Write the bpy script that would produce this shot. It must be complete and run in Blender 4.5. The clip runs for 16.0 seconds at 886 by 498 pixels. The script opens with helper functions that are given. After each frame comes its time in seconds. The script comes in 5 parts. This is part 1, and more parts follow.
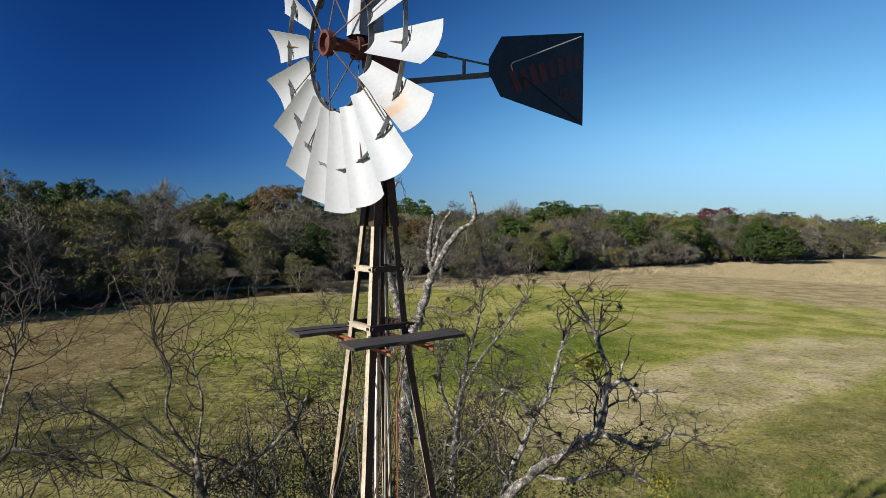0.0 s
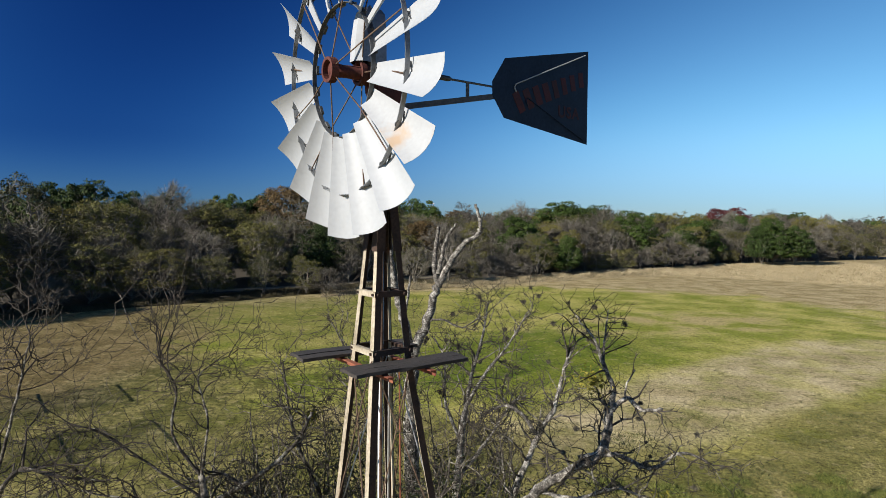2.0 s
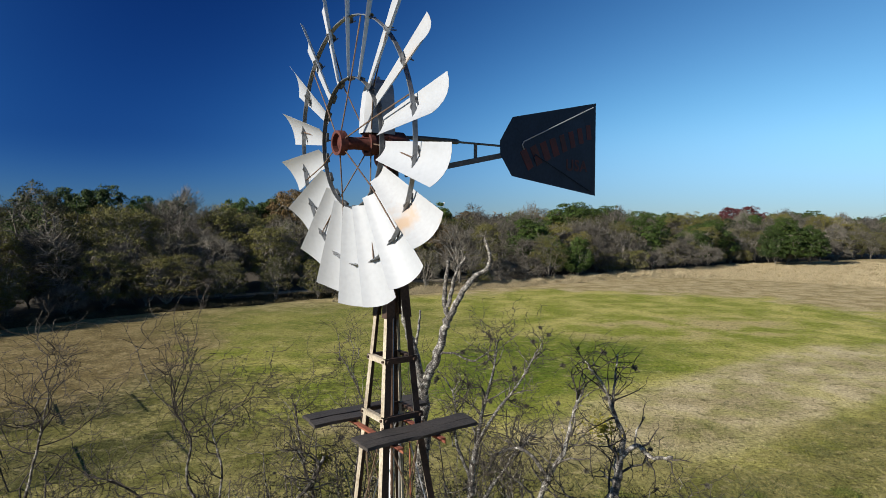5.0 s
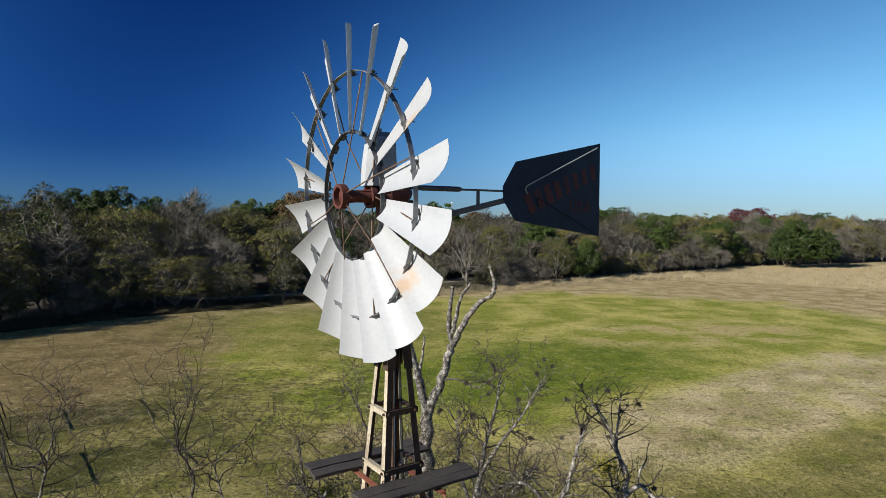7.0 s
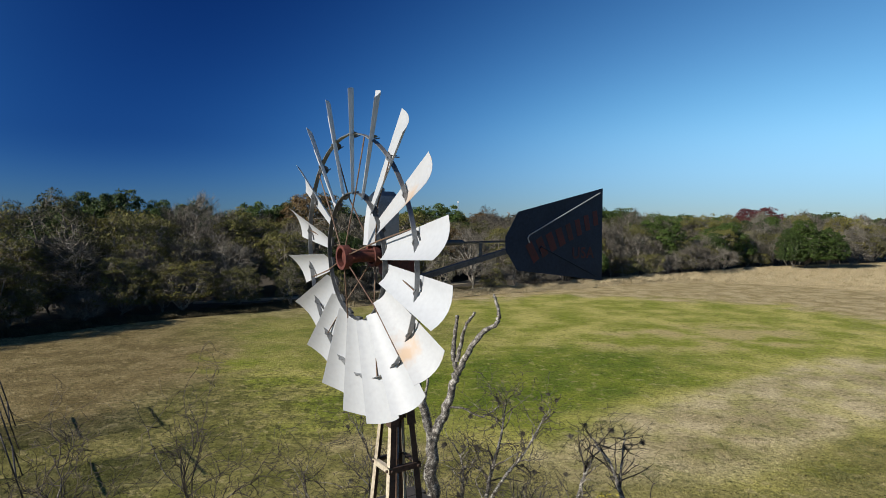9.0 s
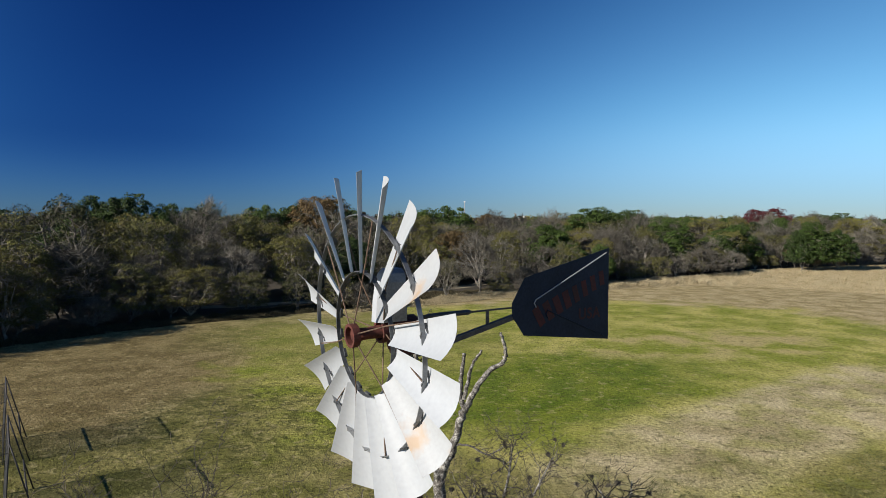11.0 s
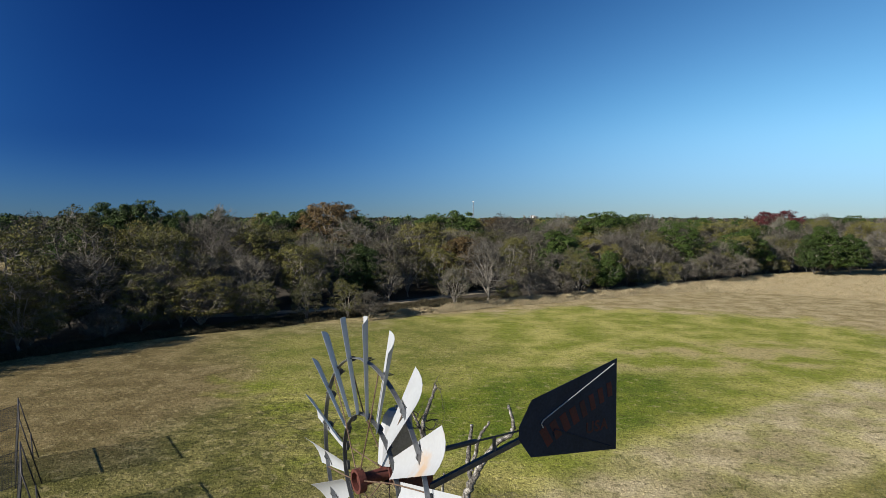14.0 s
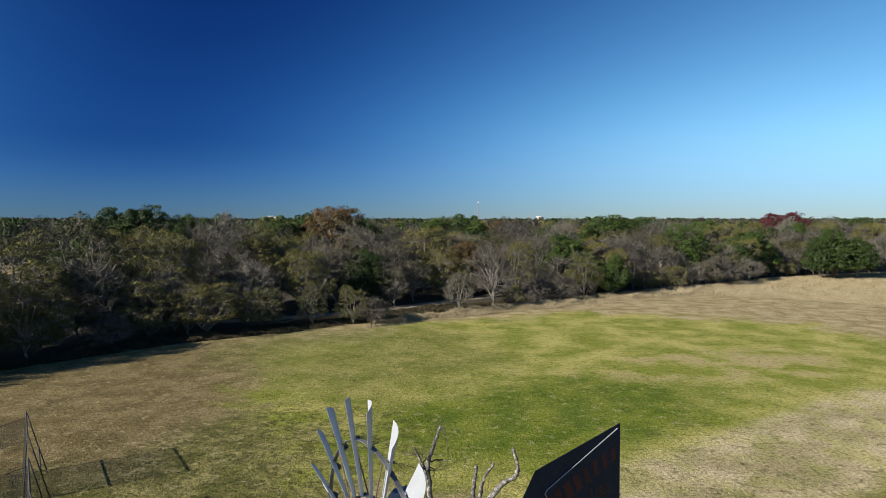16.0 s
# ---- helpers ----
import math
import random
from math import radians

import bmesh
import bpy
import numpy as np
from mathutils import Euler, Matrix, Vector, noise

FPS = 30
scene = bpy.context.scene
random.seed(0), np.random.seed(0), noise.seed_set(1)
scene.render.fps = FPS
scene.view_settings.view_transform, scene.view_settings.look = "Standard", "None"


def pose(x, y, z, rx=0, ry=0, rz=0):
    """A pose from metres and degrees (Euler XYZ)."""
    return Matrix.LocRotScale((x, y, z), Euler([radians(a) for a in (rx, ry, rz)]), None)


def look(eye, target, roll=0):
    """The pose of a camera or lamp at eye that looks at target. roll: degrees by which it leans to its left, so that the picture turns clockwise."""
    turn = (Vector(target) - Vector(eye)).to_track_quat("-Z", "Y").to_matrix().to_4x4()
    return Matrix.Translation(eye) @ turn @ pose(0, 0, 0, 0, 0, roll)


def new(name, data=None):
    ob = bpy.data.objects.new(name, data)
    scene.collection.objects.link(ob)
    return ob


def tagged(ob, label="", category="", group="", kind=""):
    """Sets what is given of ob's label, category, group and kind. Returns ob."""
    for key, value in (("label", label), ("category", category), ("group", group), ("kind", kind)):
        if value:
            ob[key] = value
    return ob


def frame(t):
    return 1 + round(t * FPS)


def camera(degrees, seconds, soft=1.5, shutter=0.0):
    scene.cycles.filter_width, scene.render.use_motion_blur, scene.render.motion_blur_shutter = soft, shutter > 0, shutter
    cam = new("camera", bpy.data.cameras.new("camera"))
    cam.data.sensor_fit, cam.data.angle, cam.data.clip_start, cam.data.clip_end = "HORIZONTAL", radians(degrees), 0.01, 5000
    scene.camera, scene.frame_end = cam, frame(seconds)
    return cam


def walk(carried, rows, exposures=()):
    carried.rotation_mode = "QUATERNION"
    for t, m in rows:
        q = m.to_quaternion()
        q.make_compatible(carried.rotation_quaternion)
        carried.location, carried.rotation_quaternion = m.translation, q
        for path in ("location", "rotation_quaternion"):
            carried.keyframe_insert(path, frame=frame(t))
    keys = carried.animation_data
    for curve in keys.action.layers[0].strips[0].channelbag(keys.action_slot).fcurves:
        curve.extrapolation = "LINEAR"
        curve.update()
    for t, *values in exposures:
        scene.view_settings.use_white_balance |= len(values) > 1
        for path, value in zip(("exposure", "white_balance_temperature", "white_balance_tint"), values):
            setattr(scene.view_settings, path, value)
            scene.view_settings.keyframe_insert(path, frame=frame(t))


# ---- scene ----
cam = camera(71.9, 16.0, soft=0.5)
PATH = [
    (0, (0.618, -4.428, 8.266), (0.721, -2.433, 8.174), 0.7),
    (0.5, (0.63, -4.423, 8.304), (0.727, -2.428, 8.212), 0.7),
    (1, (0.635, -4.415, 8.37), (0.726, -2.419, 8.278), 0.7),
    (1.5, (0.649, -4.418, 8.416), (0.732, -2.422, 8.324), 0.7),
    (2, (0.652, -4.427, 8.454), (0.73, -2.43, 8.361), 0.7),
    (2.5, (0.656, -4.448, 8.52), (0.727, -2.452, 8.426), 0.7),
    (3, (0.661, -4.444, 8.614), (0.726, -2.447, 8.521), 0.6),
    (3.5, (0.668, -4.456, 8.698), (0.726, -2.459, 8.604), 0.6),
    (4, (0.656, -4.457, 8.774), (0.709, -2.46, 8.679), 0.5),
    (6.5, (0.695, -4.434, 9.275), (0.718, -2.436, 9.179), 0.4),
    (7, (0.707, -4.424, 9.36), (0.724, -2.427, 9.262), 0.5),
    (7.5, (0.712, -4.441, 9.446), (0.724, -2.444, 9.348), 0.4),
    (8, (0.718, -4.447, 9.553), (0.724, -2.45, 9.454), 0.4),
    (8.5, (0.723, -4.455, 9.665), (0.723, -2.457, 9.566), 0.4),
    (9, (0.735, -4.433, 9.801), (0.731, -2.435, 9.701), 0.3),
    (11.5, (0.727, -4.455, 10.542), (0.696, -2.458, 10.44), 0.2),
    (12, (0.728, -4.434, 10.708), (0.692, -2.437, 10.605), 0.2),
    (12.5, (0.732, -4.417, 10.876), (0.691, -2.42, 10.773), 0.2),
    (13, (0.732, -4.394, 11.077), (0.687, -2.398, 10.975), 0.2),
    (13.5, (0.734, -4.376, 11.265), (0.684, -2.379, 11.162), 0.1),
    (14, (0.742, -4.383, 11.451), (0.688, -2.387, 11.348), 0.1),
    (14.5, (0.751, -4.393, 11.619), (0.693, -2.396, 11.516), 0.1),
    (15, (0.751, -4.409, 11.784), (0.689, -2.412, 11.681), 0.1),
    (15.5, (0.756, -4.395, 11.927), (0.689, -2.399, 11.823), 0.0),
    (16, (0.755, -4.389, 12.081), (0.684, -2.393, 11.979), 0.0),
]
# the camera's own exposure drifts a little as the wheel leaves the picture
walk(cam, [(t, look(eye, target, roll)) for t, eye, target, roll in PATH],
     [(0, 0.66), (6.5, 0.63), (9, 0.58), (12.5, 0.57), (14, 0.63), (16, 0.73)])

# ---- light ----
SUN_AZ = radians(212.0)          # the sun stands behind and to the left
SUN_EL = radians(25.0)
SUN = Vector((math.cos(SUN_AZ) * math.cos(SUN_EL), math.sin(SUN_AZ) * math.cos(SUN_EL), math.sin(SUN_EL)))
world = bpy.data.worlds.new("world")
scene.world = world
world.use_nodes = True
wn = world.node_tree
sky = wn.nodes.new("ShaderNodeTexSky")
sky.sky_type = "NISHITA"
sky.sun_disc = False
sky.sun_elevation = SUN_EL
sky.sun_rotation = radians(90.0) - SUN_AZ
sky.altitude = 1500.0
sky.air_density = 1.0
sky.dust_density = 0.0
sky.ozone_density = 4.0
tone = wn.nodes.new("ShaderNodeHueSaturation")
tone.inputs["Saturation"].default_value = 1.12
tint = wn.nodes.new("ShaderNodeVectorMath")
tint.operation = "MULTIPLY"
tint.inputs[1].default_value = (0.856, 0.856, 0.68)
wn.links.new(sky.outputs["Color"], tint.inputs[0])
wn.links.new(tint.outputs["Vector"], tone.inputs["Color"])
# the deep blue of polarised sky light, strongest at right angles to the sun
wco = wn.nodes.new("ShaderNodeTexCoord")


def world_math(op, a, b):
    n = wn.nodes.new("ShaderNodeMath")
    n.operation = op
    for i, v in enumerate((a, b)):
        if isinstance(v, (int, float)):
            n.inputs[i].default_value = v
        else:
            wn.links.new(v, n.inputs[i])
    return n.outputs[0]


dot = wn.nodes.new("ShaderNodeVectorMath")
dot.operation = "DOT_PRODUCT"
dot.inputs[1].default_value = SUN
wn.links.new(wco.outputs["Generated"], dot.inputs[0])
cos2 = world_math("MULTIPLY", dot.outputs["Value"], dot.outputs["Value"])
degree = world_math("DIVIDE", world_math("SUBTRACT", 1.0, cos2), world_math("ADD", 1.0, cos2))
least = wn.nodes.new("ShaderNodeMath")
least.operation = "SMOOTH_MAX"
least.inputs[1].default_value = 0.34
least.inputs[2].default_value = 0.3
wn.links.new(degree, least.inputs[0])
sep = wn.nodes.new("ShaderNodeSeparateXYZ")
wn.links.new(wco.outputs["Generated"], sep.inputs[0])


def world_rise(lo, hi, a, b):
    """A value that goes from a to b as the sky rises from lo to hi."""
    n = wn.nodes.new("ShaderNodeMapRange")
    n.interpolation_type = "SMOOTHSTEP"
    n.inputs["From Min"].default_value, n.inputs["From Max"].default_value = lo, hi
    n.inputs["To Min"].default_value, n.inputs["To Max"].default_value = a, b
    wn.links.new(sep.outputs["Z"], n.inputs["Value"])
    return n.outputs["Result"]


# haze takes the polarisation away near the horizon
haze = world_rise(-0.02, 0.13, 0.55, 0.0)
even = world_math("MULTIPLY", world_math("SUBTRACT", 0.66, least.outputs[0]), haze)
passed = world_math("SUBTRACT", 1.0, world_math("MULTIPLY", world_math("ADD", least.outputs[0], even), 0.88))
passed = world_math("MULTIPLY", passed, world_math("MULTIPLY", world_rise(-0.05, 0.15, 0.72, 1.05), world_rise(0.15, 0.42, 1.0, 0.86)))
filt = wn.nodes.new("ShaderNodeVectorMath")
filt.operation = "MULTIPLY"
wn.links.new(tone.outputs["Color"], filt.inputs[0])
bands = wn.nodes.new("ShaderNodeCombineXYZ")
for i, (power, low) in enumerate(((1.67, 1.0), (1.1, 0.79), (0.57, 0.91))):
    wn.links.new(world_math("MULTIPLY", world_math("POWER", passed, power), world_rise(-0.02, 0.2, low, 1.0)), bands.inputs[i])
wn.links.new(bands.outputs[0], filt.inputs[1])
wn.links.new(filt.outputs["Vector"], wn.nodes["Background"].inputs["Color"])
wn.nodes["Background"].inputs["Strength"].default_value = 0.145
sun = new("sun", bpy.data.lights.new("sun", "SUN"))
sun.data.energy = 5.0
sun.data.angle = radians(0.5)
sun.data.color = (1.0, 0.93, 0.82)
sun.matrix_world = look(SUN * 200, (0, 0, 0))

# ---- materials ----


def material(name, a, b, scale=3.0, fine=40.0, rough=0.8, metal=0.0, bump=0.0, c=None, spread=0.15, spots=None, spec=0.5):
    """A surface that wanders between two colours at two scales, with relief; spots: a third colour, where and how large."""
    m = bpy.data.materials.new(name)
    m.use_nodes = True
    nt = m.node_tree
    nodes, links = nt.nodes, nt.links
    bsdf = nodes["Principled BSDF"]
    bsdf.inputs["Roughness"].default_value = rough
    bsdf.inputs["Metallic"].default_value = metal
    bsdf.inputs["Specular IOR Level"].default_value = spec
    co = nodes.new("ShaderNodeTexCoord")
    n1 = nodes.new("ShaderNodeTexNoise")
    n1.inputs["Scale"].default_value = scale
    n1.inputs["Detail"].default_value = 4
    n2 = nodes.new("ShaderNodeTexNoise")
    n2.inputs["Scale"].default_value = fine
    n2.inputs["Detail"].default_value = 3
    links.new(co.outputs["Object"], n1.inputs["Vector"])
    links.new(co.outputs["Object"], n2.inputs["Vector"])
    add = nodes.new("ShaderNodeMath")
    add.operation = "MULTIPLY_ADD"
    add.inputs[1].default_value = 0.45
    links.new(n2.outputs["Fac"], add.inputs[0])
    half = nodes.new("ShaderNodeMath")
    half.operation = "MULTIPLY"
    half.inputs[1].default_value = 0.55
    links.new(n1.outputs["Fac"], half.inputs[0])
    links.new(half.outputs[0], add.inputs[2])
    info = nodes.new("ShaderNodeObjectInfo")
    rnd = nodes.new("ShaderNodeMath")
    rnd.operation = "MULTIPLY_ADD"
    rnd.inputs[1].default_value = spread
    links.new(info.outputs["Random"], rnd.inputs[0])
    shift = nodes.new("ShaderNodeMath")
    shift.operation = "SUBTRACT"
    shift.inputs[1].default_value = spread * 0.5
    links.new(add.outputs[0], shift.inputs[0])
    links.new(shift.outputs[0], rnd.inputs[2])
    ramp = nodes.new("ShaderNodeValToRGB")
    ramp.color_ramp.elements[0].position, ramp.color_ramp.elements[1].position = 0.36, 0.64
    ramp.color_ramp.elements[0].color, ramp.color_ramp.elements[1].color = (*a, 1), (*b, 1)
    if c:
        e = ramp.color_ramp.elements.new(0.5)
        e.color = (*c, 1)
    links.new(rnd.outputs[0], ramp.inputs["Fac"])
    out = ramp.outputs["Color"]
    if spots:
        colour, where, size = spots
        n3 = nodes.new("ShaderNodeTexNoise")
        n3.inputs["Scale"].default_value = size
        n3.inputs["Detail"].default_value = 5
        links.new(co.outputs["Object"], n3.inputs["Vector"])
        r3 = nodes.new("ShaderNodeValToRGB")
        r3.color_ramp.elements[0].position, r3.color_ramp.elements[1].position = where, where + 0.08
        links.new(n3.outputs["Fac"], r3.inputs["Fac"])
        mix = nodes.new("ShaderNodeMixRGB")
        mix.inputs["Color2"].default_value = (*colour, 1)
        links.new(r3.outputs["Color"], mix.inputs["Fac"])
        links.new(out, mix.inputs["Color1"])
        out = mix.outputs["Color"]
    links.new(out, bsdf.inputs["Base Color"])
    if bump:
        bp = nodes.new("ShaderNodeBump")
        bp.inputs["Strength"].default_value = bump
        bp.inputs["Distance"].default_value = 0.02
        links.new(add.outputs[0], bp.inputs["Height"])
        links.new(bp.outputs["Normal"], bsdf.inputs["Normal"])
    return m


def leafy(name, a, b, spread=0.5, leaf=1.1):
    """Foliage: colour varies from leaf to leaf and from tree to tree; some light passes through."""
    m = bpy.data.materials.new(name)
    m.use_nodes = True
    nodes, links = m.node_tree.nodes, m.node_tree.links
    bsdf = nodes["Principled BSDF"]
    bsdf.inputs["Roughness"].default_value = 0.65
    bsdf.inputs["Specular IOR Level"].default_value = 0.25
    geo = nodes.new("ShaderNodeNewGeometry")
    info = nodes.new("ShaderNodeObjectInfo")
    add = nodes.new("ShaderNodeMath")
    add.operation = "MULTIPLY_ADD"
    add.inputs[1].default_value = spread
    links.new(info.outputs["Random"], add.inputs[0])
    sc = nodes.new("ShaderNodeMath")
    sc.operation = "MULTIPLY"
    sc.inputs[1].default_value = 1 - spread
    links.new(geo.outputs["Random Per Island"], sc.inputs[0])
    links.new(sc.outputs[0], add.inputs[2])
    wide = nodes.new("ShaderNodeTexNoise")
    wide.inputs["Scale"].default_value = 0.22
    wide.inputs["Detail"].default_value = 2
    links.new(geo.outputs["Position"], wide.inputs["Vector"])
    mixv = nodes.new("ShaderNodeMath")
    mixv.operation = "MULTIPLY_ADD"
    mixv.inputs[1].default_value = 0.6
    links.new(wide.outputs["Fac"], mixv.inputs[0])
    low = nodes.new("ShaderNodeMath")
    low.operation = "MULTIPLY_ADD"
    low.inputs[1].default_value = leaf
    low.inputs[2].default_value = 0.2 - leaf * 0.5
    links.new(add.outputs[0], low.inputs[0])
    links.new(low.outputs[0], mixv.inputs[2])
    ramp = nodes.new("ShaderNodeValToRGB")
    ramp.color_ramp.elements[0].color, ramp.color_ramp.elements[1].color = (*a, 1), (*b, 1)
    links.new(mixv.outputs[0], ramp.inputs["Fac"])
    links.new(ramp.outputs["Color"], bsdf.inputs["Base Color"])
    return m


M_WHITE = material("white_painted_sheet", (0.312, 0.328, 0.35), (0.356, 0.372, 0.396), 2.5, 30, 0.55, 0, 0.05, spread=0.3,
                   spots=((0.397, 0.345, 0.27), 0.68, 2.2))
M_RUSTED = material("rust_stained_sheet", (0.31, 0.32, 0.335), (0.352, 0.365, 0.382), 2.5, 40, 0.6, 0, 0.08, spots=((0.36, 0.265, 0.185), 0.52, 2.4))
M_GALV = material("galvanised_steel", (0.156, 0.164, 0.172), (0.265, 0.273, 0.281), 8, 60, 0.45, 0.7, 0.05)
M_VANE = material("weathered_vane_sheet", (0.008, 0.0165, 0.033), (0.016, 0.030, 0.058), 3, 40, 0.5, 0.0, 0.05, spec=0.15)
M_BRACKET = material("dark_bracket_iron", (0.0546, 0.0585, 0.0624), (0.125, 0.129, 0.133), 14, 70, 0.6, 0.4, 0.1)
M_RED = material("red_rusted_casting", (0.039, 0.0101, 0.00702), (0.121, 0.0281, 0.0187), 9, 50, 0.75, 0.1, 0.3)
M_REDBAR = material("red_oxide_bar", (0.172, 0.0468, 0.0273), (0.281, 0.101, 0.0546), 9, 50, 0.8, 0.1, 0.2)
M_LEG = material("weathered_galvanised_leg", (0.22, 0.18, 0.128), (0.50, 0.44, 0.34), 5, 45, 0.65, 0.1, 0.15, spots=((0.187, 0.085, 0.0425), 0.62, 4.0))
# rust-dark iron, also the painted shade on leg flanges and girts
M_STUB = material("dark_rust_and_shade_angle", (0.022, 0.013, 0.009), (0.07, 0.04, 0.027), 10, 60, 0.8, 0.2, 0.2)
M_ROD = material("rusty_rod", (0.0624, 0.0312, 0.0218), (0.172, 0.117, 0.078), 10, 60, 0.75, 0.3, 0.1)
M_PIPE = material("galvanised_pipe", (0.351, 0.359, 0.367), (0.468, 0.468, 0.468), 8, 50, 0.45, 0.6, 0.05)
M_PLANK = material("weathered_dark_plank", (0.009, 0.008, 0.0075), (0.04, 0.033, 0.029), 4, 55, 0.85, 0, 0.5, spots=((0.12, 0.11, 0.10), 0.69, 7))
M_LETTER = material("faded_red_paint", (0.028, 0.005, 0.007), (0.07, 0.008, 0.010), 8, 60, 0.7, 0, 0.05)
M_LICHEN = material("lichen_bark", (0.014, 0.012, 0.010), (0.44, 0.42, 0.38), 17, 70, 0.95, 0, 1.0, c=(0.11, 0.10, 0.088), spread=0.05)
M_BARK = material("dark_rough_bark", (0.008, 0.006, 0.005), (0.065, 0.055, 0.045), 7, 30, 0.95, 0, 0.7, spread=0.05)
M_TWIG = material("dark_twig_bark", (0.008, 0.0065, 0.005), (0.075, 0.06, 0.047), 5, 30, 0.95, spread=0.05)
M_MOTTLE = material("mottled_bark", (0.012, 0.010, 0.008), (0.30, 0.28, 0.24), 8, 26, 0.95, 0, 0.8, c=(0.06, 0.05, 0.04), spread=0.05)
M_MOSS = material("grey_ball_moss", (0.035, 0.03, 0.022), (0.13, 0.115, 0.085), 9, 40, 0.95, spread=0.2)
M_TRUNK = material("wood_edge_bark", (0.06, 0.052, 0.042), (0.27, 0.245, 0.21), 2, 12, 0.95, 0, 0.5)
L_TWIG = leafy("bare_twig_haze", (0.014, 0.012, 0.009), (0.20, 0.18, 0.145), 0.5)
L_OLIVE = leafy("sparse_olive_leaf", (0.016, 0.022, 0.006), (0.17, 0.158, 0.038), 0.65)
L_GREEN = leafy("live_oak_leaf", (0.007, 0.016, 0.003), (0.062, 0.10, 0.016), 0.4)
L_YELLOW = leafy("yellowing_leaf", (0.045, 0.045, 0.010), (0.20, 0.175, 0.036), 0.3)
L_ORANGE = leafy("russet_leaf", (0.03, 0.022, 0.008), (0.15, 0.095, 0.034), 0.3)
L_RED = leafy("red_leaf", (0.0468, 0.00936, 0.0109), (0.117, 0.025, 0.0273), 0.3)
L_MISTLE = leafy("mistletoe_leaf", (0.05, 0.055, 0.006), (0.27, 0.235, 0.03), 0.1)
L_STRAW = leafy("dry_straw_grass", (0.17, 0.135, 0.07), (0.50, 0.42, 0.27), 0.05)
L_GRASS = leafy("grass_blade", (0.034, 0.046, 0.012), (0.18, 0.172, 0.062), 0.05)
M_ROADWAY = material("pale_gravel", (0.156, 0.129, 0.0858), (0.312, 0.265, 0.195), 0.7, 9, 0.95, 0, 0.6)
M_POLE = material("dark_steel_pole", (0.0273, 0.0257, 0.0273), (0.0624, 0.0546, 0.0546), 4, 30, 0.6, 0.4, 0.05)
M_NET = material("black_netting", (0.0156, 0.0156, 0.0156), (0.0312, 0.0312, 0.0312), 4, 30, 0.9)
M_PALE = material("pale_far_wall", (0.546, 0.546, 0.546), (0.624, 0.624, 0.624), 0.05, 1, 0.8)
M_MAST = material("grey_far_steel", (0.234, 0.25, 0.281), (0.312, 0.328, 0.351), 0.1, 1, 0.6)


